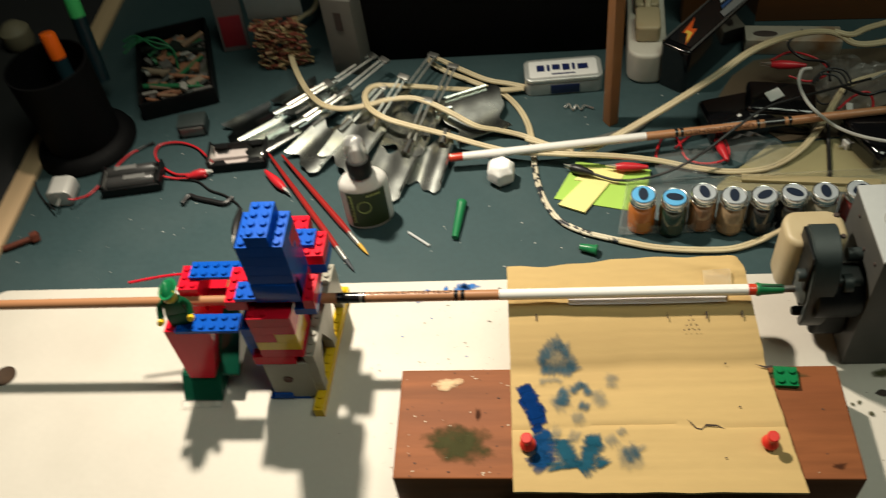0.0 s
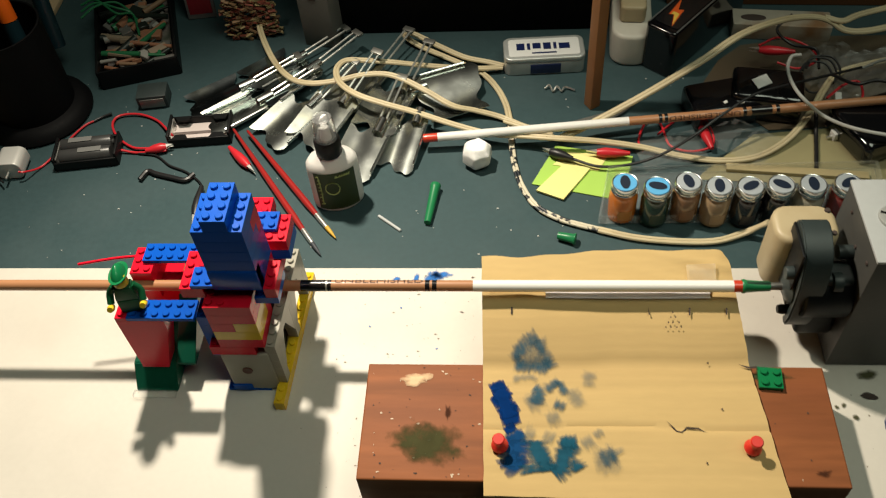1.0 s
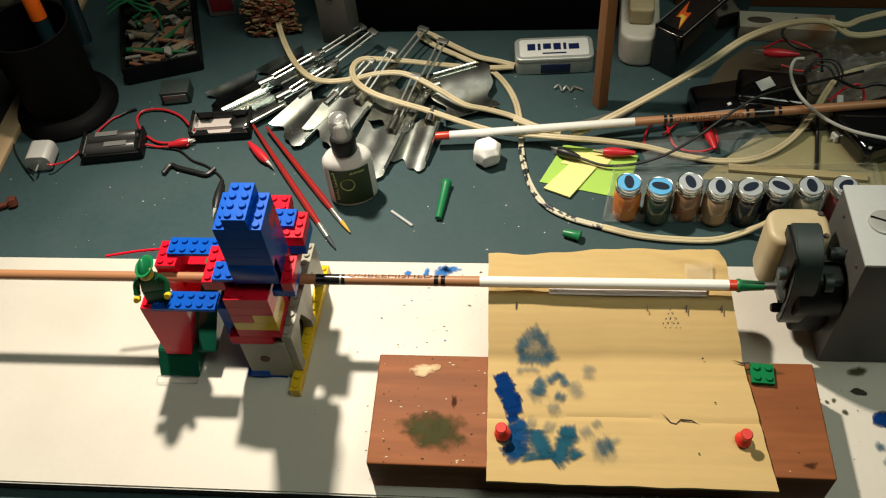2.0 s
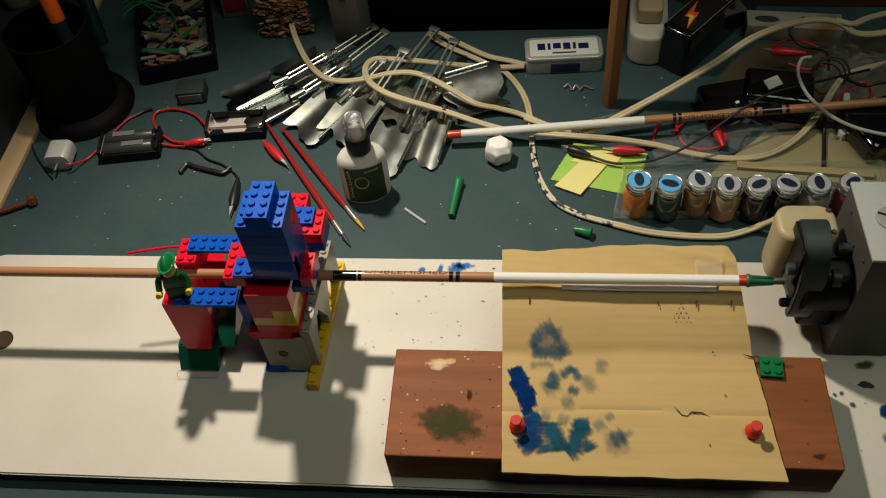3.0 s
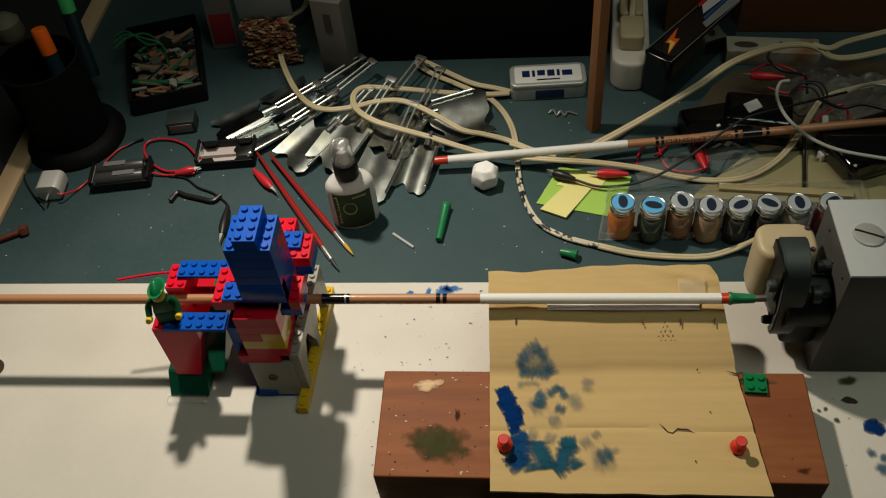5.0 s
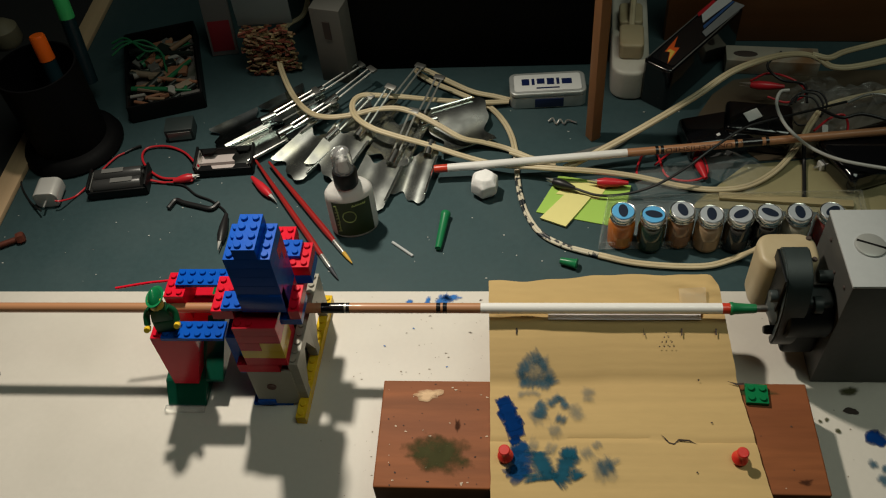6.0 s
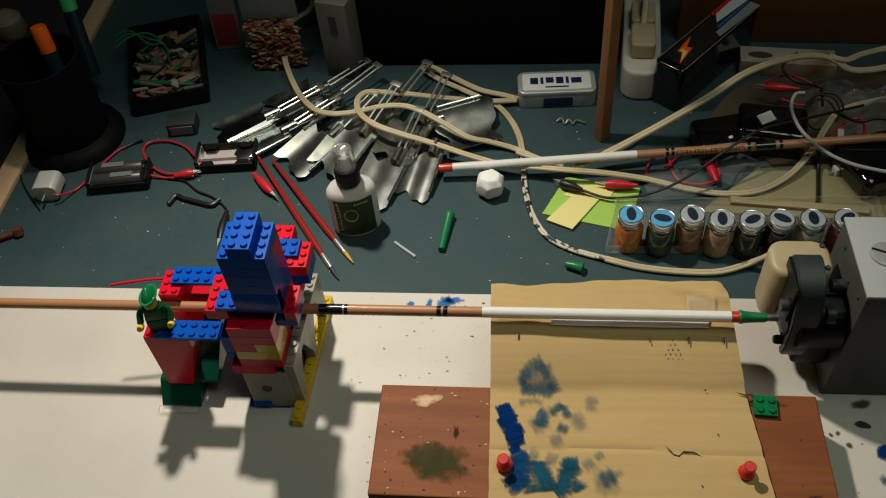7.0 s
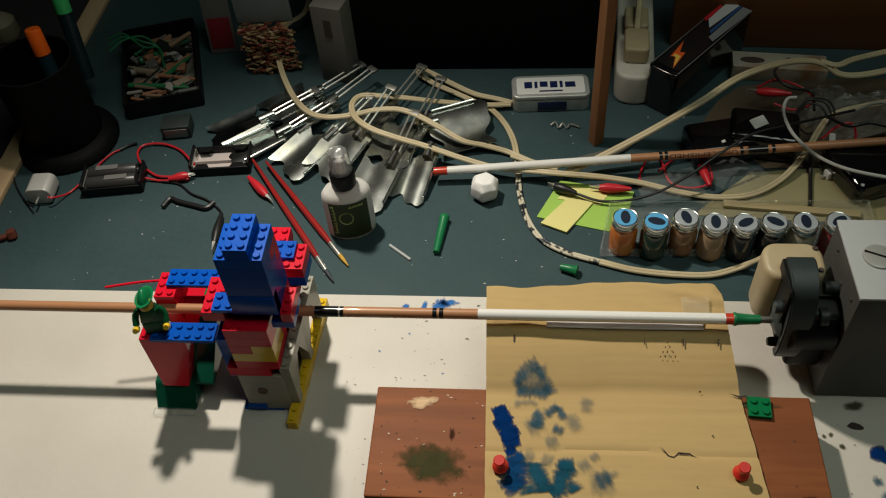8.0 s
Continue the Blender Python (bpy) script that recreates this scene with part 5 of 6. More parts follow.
# ---- the cord ----
def cord(pts, mt, label, r=0.0017):
    t = thing("extension_lead", Matrix(), label, "extension lead", "cream extension lead")
    for s in (-1, 1):
        path = smooth_path(pts, 9)
        off = []
        for i, c in enumerate(path):
            d = (path[min(i + 1, len(path) - 1)] - path[max(i - 1, 0)]).normalized()
            side = d.cross(Vector((0, 0, 1))).normalized()
            off.append(c + side * s * r * 0.86)
        bm = add_tube(bmesh.new(), off, r, 8)
        bmesh.ops.recalc_face_normals(bm, faces=bm.faces)
        part("strand", bm, mt, t)


cord([(-0.2194, 0.4957, 0.015), (-0.2223, 0.4665, 0.012), (-0.2376, 0.4504, 0.01), (-0.2469, 0.4327, 0.006), (-0.2373, 0.3864, 0.004), (-0.2147, 0.3352, 0.004), (-0.1905, 0.299, 0.01), (-0.1685, 0.2849, 0.014), (-0.1425, 0.2863, 0.015), (-0.1177, 0.2931, 0.016), (-0.0942, 0.294, 0.016), (-0.0745, 0.2869, 0.014), (-0.0513, 0.2735, 0.01), (-0.0282, 0.2609, 0.004), (-0.0057, 0.2621, -0.004), (0.0166, 0.2575, -0.008), (0.0393, 0.2438, -0.008), (0.0654, 0.2287, -0.008)], M_CORD, "cream twin-core power cord looping over the spring clips")
cord([(0.0654, 0.2314, -0.006), (0.0393, 0.2396, -0.004), (0.0207, 0.2503, -0.006)], M_CORD, "cream twin-core power cord end under the arrow")
cord([(0.0185, 0.3272, -0.006), (-0.012, 0.3242, -0.004), (-0.0572, 0.3224, 0.002), (-0.0892, 0.3187, 0.01), (-0.1187, 0.3178, 0.014), (-0.1361, 0.3151, 0.016), (-0.1427, 0.3008, 0.017), (-0.1365, 0.2801, 0.018), (-0.1192, 0.2645, 0.017), (-0.0951, 0.2553, 0.014), (-0.0614, 0.2476, 0.008), (-0.0273, 0.2375, 0.002), (0.0065, 0.2267, 0.0), (0.0392, 0.2208, 0.002), (0.0718, 0.2148, 0.004), (0.1055, 0.215, 0.0), (0.1436, 0.2132, -0.006), (0.1802, 0.2029, -0.008), (0.2137, 0.197, -0.008), (0.2458, 0.2015, -0.008), (0.2747, 0.2201, -0.006), (0.2977, 0.246, 0.0), (0.3156, 0.2736, 0.006), (0.3321, 0.2933, 0.008), (0.3609, 0.3059, 0.008), (0.4085, 0.3204, 0.006)], M_CORD, "cream twin-core power cord in a long loop across the bench")
cord([(0.0197, 0.3299, -0.006), (0.004, 0.336, -0.006), (-0.0198, 0.3431, -0.005), (-0.0449, 0.359, -0.004), (-0.07, 0.3759, -0.002), (-0.08, 0.3777, 0.0), (-0.082, 0.3757, -0.003), (-0.0667, 0.3657, -0.008), (-0.0442, 0.3505, -0.008), (-0.0191, 0.3349, -0.009), (-0.0001, 0.3205, -0.009), (0.0133, 0.2996, -0.009), (0.0217, 0.2769, -0.009), (0.0258, 0.2533, -0.009)], M_CORD, "cream twin-core power cord bent back on the bench")
cord([(0.0258, 0.2533, -0.009), (0.0275, 0.2211, -0.009), (0.0303, 0.1941, -0.009), (0.0366, 0.1681, -0.009), (0.0491, 0.1444, -0.009), (0.0705, 0.129, -0.009), (0.1006, 0.1179, -0.009)], M_CORDP, "paint-spotted power cord on the bench", 0.0015)
cord([(0.1006, 0.1179, -0.009), (0.1302, 0.109, -0.009), (0.1645, 0.1047, -0.009), (0.1965, 0.1051, -0.009), (0.2215, 0.1121, -0.006), (0.2343, 0.1072, 0.012)], M_CORD, "cream power cord leading to the gear motor", 0.0017)
cord([(0.0733, 0.2224, -0.002), (0.1009, 0.2345, 0.004), (0.1489, 0.2485, 0.026), (0.1971, 0.2686, 0.046), (0.2354, 0.2951, 0.054), (0.2774, 0.3226, 0.048), (0.3115, 0.3395, 0.038), (0.3313, 0.3417, 0.03), (0.3422, 0.3312, 0.028), (0.3637, 0.3302, 0.028), (0.4074, 0.3426, 0.028)], M_CORD, "cream twin-core power cord rising past the adapters", 0.0020)
cord([(0.3243, 0.3441, 0.034), (0.3405, 0.3405, 0.032), (0.3602, 0.3505, 0.032), (0.4142, 0.371, 0.03)], M_CORD, "cream twin-core power cord in the clutter", 0.0018)

# ---- the second arrow, lying across the cords ----
p0, p1 = Vector((-0.054, 0.2191, 0.002)), Vector((0.3732, 0.2441, 0.02))
d = (p1 - p0).normalized()
spare = thing("spare_arrow_shaft", Matrix.Translation(p0) @ Vector((1, 0, 0)).rotation_difference(d).to_matrix().to_4x4(), "cedar arrow shaft with white crest lying across the cords", "arrow")
s_w0, s_w1 = 0.0135, (Vector((0.1333, 0.2305, 0.01)) - p0).length
part("red_tip", rod(0, s_w0, [(0, 0), (AR * 0.96, 0.02), (AR, 0.1), (AR, 1)]), M_ARRED, spare, "red tip")
part("white_crest", rod(s_w0, s_w1, [(AR + 0.0001, 0), (AR + 0.0001, 1)]), M_ARWHITE, spare, "white painted crest")
part("shaft", rod(s_w1, 0.62, [(AR, 0), (AR, 0.999), (0, 1)]), M_CEDAR, spare)
for x, w in ((0.0265, 0.003), (0.0315, 0.003), (0.101, 0.003), (0.1085, 0.018), (0.130, 0.003)):
    part("band", rod(s_w1 + x, s_w1 + x + w, [(0, 0), (AR + 0.00015, 0.001), (AR + 0.00015, 0.999), (0, 1)]), M_ARBLACK, spare, "black band")
l2 = lettering("UNBLEMISHED", 0.0060, MATS["burnt_letters"], spare, pose(s_w1 + 0.099, 0, 0, 30, 0, 0) @ pose(0, 0, 0, 0, 0, 180), "dark stamped letters", AR + 0.0002)
wide = max(v.co.x for v in l2.data.vertices)
for v in l2.data.vertices:
    v.co.x *= 0.0635 / wide

# ---- notes ----
solo("green_note", prism([(0.0452, 0.1729), (0.068, 0.2209), (0.1371, 0.2062), (0.1225, 0.1524)], ZB + 0.0004, ZB + 0.0012), M_NOTEG, Matrix(), "bright green sticky note pad on the bench", "sticky note")
solo("yellow_note", prism([(0.0488, 0.1636), (0.0742, 0.1955), (0.0983, 0.1906), (0.0723, 0.1525)], ZB + 0.0014, ZB + 0.0032), M_NOTEY, Matrix(), "folded pale yellow sticky note on the green pad", "sticky note")
solo("yellow_note", prism([(0.0645, 0.1957), (0.0786, 0.2122), (0.1153, 0.2068), (0.1045, 0.1875)], ZB + 0.0014, ZB + 0.002), M_NOTEY, Matrix(), "pale yellow sticky note under a crocodile clip", "sticky note")
croc((0.0555, 0.2103, -0.005), (0.0822, 0.1973, -0.004), M_BLACKW, "black sleeved crocodile clip on the sticky notes")
croc((0.0945, 0.2064, -0.005), (0.1335, 0.203, -0.004), M_REDW, "red sleeved crocodile clip on the sticky notes")
wire([(0.0823, 0.1975, -0.005), (0.1044, 0.1891, -0.006), (0.131, 0.1898, -0.005), (0.157, 0.1937, 0.002), (0.1825, 0.202, 0.014), (0.2103, 0.2198, 0.024), (0.2413, 0.2403, 0.03), (0.2703, 0.2521, 0.03), (0.2989, 0.2631, 0.028), (0.3459, 0.2825, 0.024)], 0.0013, M_BLACKW, "black test lead running back over the arrow")

# ---- paint jars in a clear tray ----
jtray = thing("clear_tray", Matrix(), "shallow clear plastic tray under the paint jars", "tray")
M_ACRYL = mat("clear_acrylic", (0.85, 0.9, 0.9), 0.12, glass=0.8, alpha=0.28)
TRY = [(0.1013, 0.1264), (0.113, 0.1842), (0.3446, 0.1886), (0.3402, 0.1284)]
part("floor_plate", prism(TRY, ZB + 0.0003, ZB + 0.0015), M_ACRYL, jtray)
for i in range(4):
    (ax, ay), (bx, by) = TRY[i], TRY[(i + 1) % 4]
    n = Vector((by - ay, ax - bx)).normalized() * 0.0007
    part("rim", prism([(ax - n.x, ay - n.y), (bx - n.x, by - n.y), (bx + n.x, by + n.y), (ax + n.x, ay + n.y)], ZB + 0.0016, ZB + 0.010), M_ACRYL, jtray)
M_ALU = mat("aluminium_lid", (0.86, 0.86, 0.84), 0.22, metal=1.0, grain=0.05)


mat("lid_print", (0.008, 0.016, 0.035), 0.5)


def curved_patch(r, half, z0, z1, n=8):
    """A label bent round an upright body, facing -y."""
    bm = bmesh.new()
    cols = [[bm.verts.new((r * math.sin(radians(a)), -r * math.cos(radians(a)), z)) for z in (z0, z1)] for a in [half * (2 * k / n - 1) for k in range(n + 1)]]
    for a, b in zip(cols, cols[1:]):
        bm.faces.new((a[0], b[0], b[1], a[1]))
    return bm


def jar(x, y, paint, top, rz, turn):
    t = thing("paint_jar", pose(x, y, ZB + 0.0017, 0, 0, rz), "small glass paint jar with %s paint and a metal lid" % paint[0], "paint jar", "paint jars in the tray")
    m_p = MATS[paint[0]] if paint[0] in MATS else mat(paint[0], paint[1], 0.25, coat=1.0, grain=0.25, scale=80)
    part("glass", lathe([(0, 0), (0.0108, 0), (0.0118, 0.001), (0.0120, 0.003), (0.0120, 0.026), (0.0105, 0.0295), (0.0098, 0.031), (0.0098, 0.0325), (0, 0.0325)], 28), m_p, t, "glass body full of paint")
    lid = part("lid", lathe([(0.0108, 0.0320), (0.0114, 0.0324), (0.0114, 0.0334), (0.0109, 0.0340), (0.0112, 0.0346), (0.0112, 0.0380), (0.0106, 0.0395), (0.0100, 0.0392), (0, 0.0392)], 40), M_ALU, t, "aluminium screw lid")
    part("lid_label", lathe([(0, 0.0397), (0.0095, 0.0397), (0.0097, 0.0393)], 28), top, lid)
    part("print", sheet([(0.0042 * math.cos(a / 16 * 6.283), 0.0076 * math.sin(a / 16 * 6.283)) for a in range(16)], 0.0400), MATS["lid_print"], lid, "dark oval print", pose(0, 0, 0, 0, 0, turn - rz))
    part("front_label", curved_patch(0.01212, 30, 0.004, 0.0150), mat("pale_label", tuple(min(0.5, c * 1.2 + 0.03) for c in paint[1]), 0.5), t, "small pale label", pose(0, 0, 0, 0, 0, -rz + 8))


LIDP = mat("grey_lid_label", (0.55, 0.60, 0.64), 0.32, metal=0.35, grain=0.08)
for i, ((x, y), paint, top) in enumerate(zip(
        ((0.1208, 0.1367), (0.1469, 0.1323), (0.1724, 0.1372), (0.1965, 0.1321), (0.2214, 0.1317), (0.2461, 0.1333), (0.2714, 0.1335), (0.299, 0.1344)),
        (("orange", (0.55, 0.16, 0.02)), ("dark green", (0.012, 0.035, 0.018)), ("tan brown", (0.26, 0.13, 0.06)), ("cream tan", (0.33, 0.22, 0.12)), ("black", (0.012, 0.012, 0.013)), ("black", (0.012, 0.012, 0.013)), ("pale grey", (0.34, 0.32, 0.24)), ("dark red", (0.16, 0.012, 0.012))),
        (M_SKYBLUE, M_SKYBLUE, LIDP, LIDP, LIDP, LIDP, LIDP, LIDP))):
    jar(x, y, paint, top, (17 * i * i) % 60 - 30, (0, 75, 12, -4, -58, 58, 0, -50)[i])
solo("beige_paper", prism([(0.1908, 0.177), (0.1971, 0.1856), (0.2488, 0.233), (0.4005, 0.2479), (0.3785, 0.1638), (0.305, 0.17)], ZB + 0.0002, ZB + 0.001), M_BEIGE, Matrix(), "stained beige paper sheet on the bench", "paper")
solo("wood_strip", box(-0.06, 0.06, -0.004, 0.004, 0.0002, 0.004, 0.0006), mat("pale_wood_strip", (0.42, 0.34, 0.18), 0.6, grain=0.25, stretch=(0.1, 1, 1)), pose(*(0.2766, 0.183), ZB + 0.0012, 0, 0, -6), "pale thin wooden strip behind the paint jars", "wood strip")

# ---- the tin ----
M_TIN = mat("worn_tinplate", (0.58, 0.60, 0.58), 0.4, metal=0.55, grain=0.08, stain=(0.34, 0.36, 0.34), stain_scale=60, stain_amount=0.5)
tin = thing("mint_tin", pose(*(0.0602, 0.3228, -0.012), 0, 0, 3), "small silver and blue hinged tin with a white lid panel", "tin")
part("body", prism(rounded(-0.0395, 0.0395, 0, 0.034, 0.007), 0.0003, 0.0150, 0.001), M_TIN, tin)
lid = part("lid", prism(rounded(-0.0400, 0.0400, -0.0005, 0.0345, 0.0075), 0.0152, 0.0205, 0.0018), M_TIN, tin, "bare metal lid")
mat("navy_tin", (0.010, 0.018, 0.08), 0.3, coat=0.4)
part("panel", prism(rounded(-0.035, 0.035, 0.0035, 0.0300, 0.003), 0.0206, 0.0210), mat("white_panel", (0.72, 0.72, 0.70), 0.4), lid, "white panel with dark bars")
for x0, x1, y0, y1 in ((-0.027, -0.019, 0.013, 0.023), (-0.0165, -0.0135, 0.013, 0.023), (-0.011, -0.003, 0.0145, 0.023), (-0.0005, 0.007, 0.013, 0.023), (0.0095, 0.0125, 0.013, 0.023), (0.015, 0.0255, 0.013, 0.0215), (-0.012, 0.012, 0.0068, 0.0088)):
    part("print_bar", box(x0, x1, y0, y1, 0.0211, 0.0213), MATS["navy_tin"], lid)
part("front_panel", box(-0.014, 0.016, -0.0009, 0.0003, 0.002, 0.013, 0.0003), MATS["navy_tin"], tin, "blue front panel")

# ---- the upright, the power strip and the dark clutter behind ----
solo("wooden_upright", box(-0.0055, 0.0055, 0.0, 0.011, 0.0003, 0.42, 0.001), mat("varnished_wood", (0.27, 0.115, 0.040), 0.45, grain=0.35, scale=60, stretch=(1, 1, 0.08), bump=0.1), pose(*(0.1071, 0.2717, -0.012), 0, 0, 32), "varnished wooden upright standing on the bench", "upright")
strip = thing("power_strip", pose(*(0.1441, 0.3324, -0.012), 0, 0, -4), "white plastic power strip with a plug, lying on the bench", "power strip")
part("body", prism(rounded(-0.0195, 0.0195, 0, 0.30, 0.016), 0.0003, 0.036, 0.004), mat("aged_white_plastic", (0.58, 0.55, 0.48), 0.4, grain=0.04, stain=(0.4, 0.36, 0.28), stain_scale=20), strip)
part("plug", prism(rounded(-0.0125, 0.0125, 0.022, 0.060, 0.005), 0.0361, 0.054, 0.003), M_CREAM, strip, "cream plug")
part("plug", prism(rounded(-0.0125, 0.0125, 0.068, 0.104, 0.005), 0.0361, 0.050, 0.003), M_CREAM, strip, "cream plug")
part("cable", tube([(0, 0.060, 0.046), (0.001, 0.085, 0.060), (0.004, 0.14, 0.064), (0.006, 0.22, 0.05)], 0.0035, 8, 6), M_CORD, strip, "cream cable")

gun = thing("black_case", pose(*(0.1574, 0.316, 0.0), 0, 0, 50), "glossy black plastic case with an orange and yellow sticker", "case")
part("body", prism(rounded(0.012, 0.15, -0.020, 0.014, 0.006), -0.0117, 0.040, 0.003), mat("gloss_black", (0.004, 0.004, 0.005), 0.14, coat=0.6, bump=0.05, scale=40), gun, "", Matrix())
part("window", prism(rounded(0.020, 0.120, -0.0165, 0.0095, 0.004), 0.0402, 0.0408), mat("smoky_window", (0.012, 0.012, 0.013), 0.12, coat=1.0), gun, "smoky glossy window")
# silver strips stand in for the highlights along the case's edges
for y in (-0.0185, 0.0118):
    part("edge_line", box(0.016, 0.140, y - 0.0006, y + 0.0006, 0.0402, 0.0411, 0.0002), mat("highlight_silver", (0.42, 0.42, 0.42), 0.35, metal=0.8), gun, "silver-grey line painted as an edge highlight")
fl = part("flash", prism([(0.020, -0.0100), (0.037, -0.0010), (0.035, 0.0030), (0.064, 0.0070), (0.046, -0.0005), (0.049, -0.0050)], 0.0409, 0.0413), mat("orange_flash", (0.80, 0.12, 0.02), 0.4), gun, "orange zigzag flash")
part("flash_tip", prism([(0.022, -0.0092), (0.0365, -0.0022), (0.036, 0.0012), (0.041, 0.0014), (0.0405, -0.0052)], 0.0414, 0.0417), mat("yellow_flash", (0.85, 0.55, 0.09), 0.4), fl, "yellow lower part")
part("stripe", prism([(0.080, -0.0160), (0.150, -0.0190), (0.150, -0.0080), (0.084, -0.0090)], 0.0414, 0.0420), mat("silver_card", (0.42, 0.43, 0.45), 0.3, metal=0.4, grain=0.1), gun, "silver card stripe")
part("stripe", prism([(0.098, -0.0010), (0.150, -0.0040), (0.150, 0.0085), (0.110, 0.0080)], 0.0414, 0.0420), mat("white_card", (0.62, 0.62, 0.64), 0.45), gun, "white card stripe")
part("red_corner", prism([(0.104, 0.0080), (0.112, 0.0075), (0.138, 0.0085), (0.138, 0.0120), (0.108, 0.0120)], 0.0421, 0.0426), mat("red_stripe", (0.55, 0.02, 0.03), 0.4), gun, "red corner")
part("blue_bar", prism([(0.090, -0.0075), (0.150, -0.0070), (0.150, -0.0045), (0.094, -0.0040)], 0.0414, 0.0419), mat("blue_card_bar", (0.04, 0.10, 0.28), 0.4), gun, "blue bar")


def lump(name, m, sx, sy, sz, mt, label, cat):
    bm = box(-sx, sx, -sy, sy, 0.0003, sz, min(sx, sy, sz) * 0.3, 3)
    for v in bm.verts:
        v.co += 0.0015 * noise.noise_vector(v.co * 40)
        v.co.z = max(v.co.z, 0.0003)
    return solo(name, bm, mt, m, label, cat)


GB = MATS["gloss_black"]
lump("power_adapter", pose(*(0.2217, 0.2634, -0.012), 0, 0, 12), 0.032, 0.022, 0.024, GB, "glossy black power adapter on the bench", "power adapter")
lump("power_adapter", pose(*(0.263, 0.2704, -0.012), 0, 0, -10), 0.032, 0.022, 0.030, GB, "glossy black power adapter beside another one", "power adapter")
lump("power_adapter", pose(*(0.3595, 0.2303, -0.012), 0, 0, 20), 0.040, 0.030, 0.026, GB, "glossy black power adapter on the beige paper", "power adapter")
# first the paper tag, then two tiny white slabs as painted glints
for x, y, z, sx, sy in ((0.2560, 0.2700, 0.0195, 0.0075, 0.0055), (0.2215, 0.2500, 0.0130, 0.0018, 0.0014), (0.2360, 0.2495, 0.0130, 0.0020, 0.0014)):
    solo("paper_tag", box(-sx, sx, -sy, sy, 0.0, 0.0012, 0.0003), M_WHITE, pose(x, y, z, 14, -6, 24), "small white slab on a black adapter: one paper tag, two painted glints", "tag")
M_BAG = mat("clear_bag", (0.8, 0.82, 0.8), 0.08, alpha=0.10, bump=0.9, scale=25, coat=1.0)


def bag(m, sx, sy, sz, label, seed):
    bm = bmesh.new()
    N = 14
    g = [[bm.verts.new((sx * (2 * i / N - 1), sy * (2 * j / N - 1), 0.001 + sz * math.sin(math.pi * i / N) ** 0.6 * math.sin(math.pi * j / N) ** 0.6 * (0.6 + 0.8 * abs(noise.noise(Vector((i * 0.45, j * 0.45, seed))))))) for j in range(N + 1)] for i in range(N + 1)]
    for i in range(N):
        for j in range(N):
            bm.faces.new((g[i][j], g[i + 1][j], g[i + 1][j + 1], g[i][j + 1]))
    return solo("clear_plastic_bag", bm, M_BAG, m, label, "plastic bag", smooth=False)


bag(pose(*(0.2332, 0.2287, -0.012), 0, 0, -35), 0.034, 0.022, 0.014, "crinkled clear plastic bag on the bench", 2)
bag(pose(*(0.3688, 0.3049, -0.012), 0, 0, 10), 0.05, 0.035, 0.03, "crinkled clear plastic bag full of odds and ends", 5)
croc((0.2535, 0.3263, 0.012), (0.2964, 0.3186, 0.014), M_REDW, "red sleeved crocodile clip on the clutter")
croc((0.2001, 0.2471, -0.006), (0.2073, 0.2102, -0.006), M_REDW, "red sleeved crocodile clip beside the clear bag")
wire([(0.1465, 0.2117, -0.01), (0.144, 0.2273, -0.01), (0.1556, 0.2539, -0.009), (0.1658, 0.2455, -0.009), (0.1712, 0.2178, -0.009), (0.1891, 0.2098, -0.009), (0.2071, 0.2145, -0.008), (0.2106, 0.2278, -0.006), (0.2041, 0.2486, -0.006), (0.1859, 0.2544, -0.008), (0.1618, 0.2321, -0.009)], 0.0011, M_REDW, "red wire coiled on the bench")
wire([(0.3143, 0.2592, 0.008), (0.3319, 0.2743, 0.01), (0.3451, 0.2766, 0.012), (0.3457, 0.26, 0.01), (0.337, 0.2469, 0.004)], 0.0012, M_REDW, "red wire loop by the adapters")
wire([(0.2901, 0.287, 0.036), (0.281, 0.284, 0.036), (0.2753, 0.2676, 0.034), (0.278, 0.2456, 0.032), (0.2875, 0.2339, 0.026), (0.3073, 0.2319, 0.01), (0.3238, 0.2038, 0.022), (0.3586, 0.1906, 0.024), (0.3734, 0.1873, 0.024)], 0.0016, M_WHITEW, "white wire through the clutter")
wire([(0.3041, 0.2484, 0.002), (0.3026, 0.2291, -0.008), (0.2971, 0.1999, -0.009), (0.2915, 0.1767, -0.009)], 0.0019, M_BLACKW, "thick black wire hanging to the bench")
for i in range(3):
    wire([(0.2957, 0.2929, 0.008), (0.3052, 0.305, 0.012), (0.3211, 0.3027, 0.012), (0.3255, 0.2877, 0.008), (0.3176, 0.2758, 0.004), (0.3034, 0.2722, 0.004), (0.2963, 0.2851, 0.006)] if i == 0 else [Vector(p) + Vector((0.004 * i, 0.003 * i, 0.002)) for p in [(0.2957, 0.2929, 0.008), (0.3052, 0.305, 0.012), (0.3211, 0.3027, 0.012), (0.3255, 0.2877, 0.008), (0.3176, 0.2758, 0.004)]], 0.0010, M_BLACKW, "thin black wire coil in the clutter")
conn = thing("white_connector", pose(*(0.3212, 0.2281, -0.012), 0, 0, 20), "small white plug connector on the beige paper", "connector")
part("body", box(-0.006, 0.006, -0.004, 0.004, 0.0003, 0.009, 0.0012), M_WHITE, conn)
part("pin", box(-0.011, -0.006, -0.001, 0.001, 0.003, 0.005, 0.0003), M_STEEL, conn, "steel pin")
ribbon = solo("white_ribbon", box(-0.003, 0.003, -0.009, 0.009, 0.0, 0.004, 0.001), M_WHITE, pose(*(0.3249, 0.2593, 0.004), 0, 0, -12), "rolled white ribbon by the adapters", "ribbon")
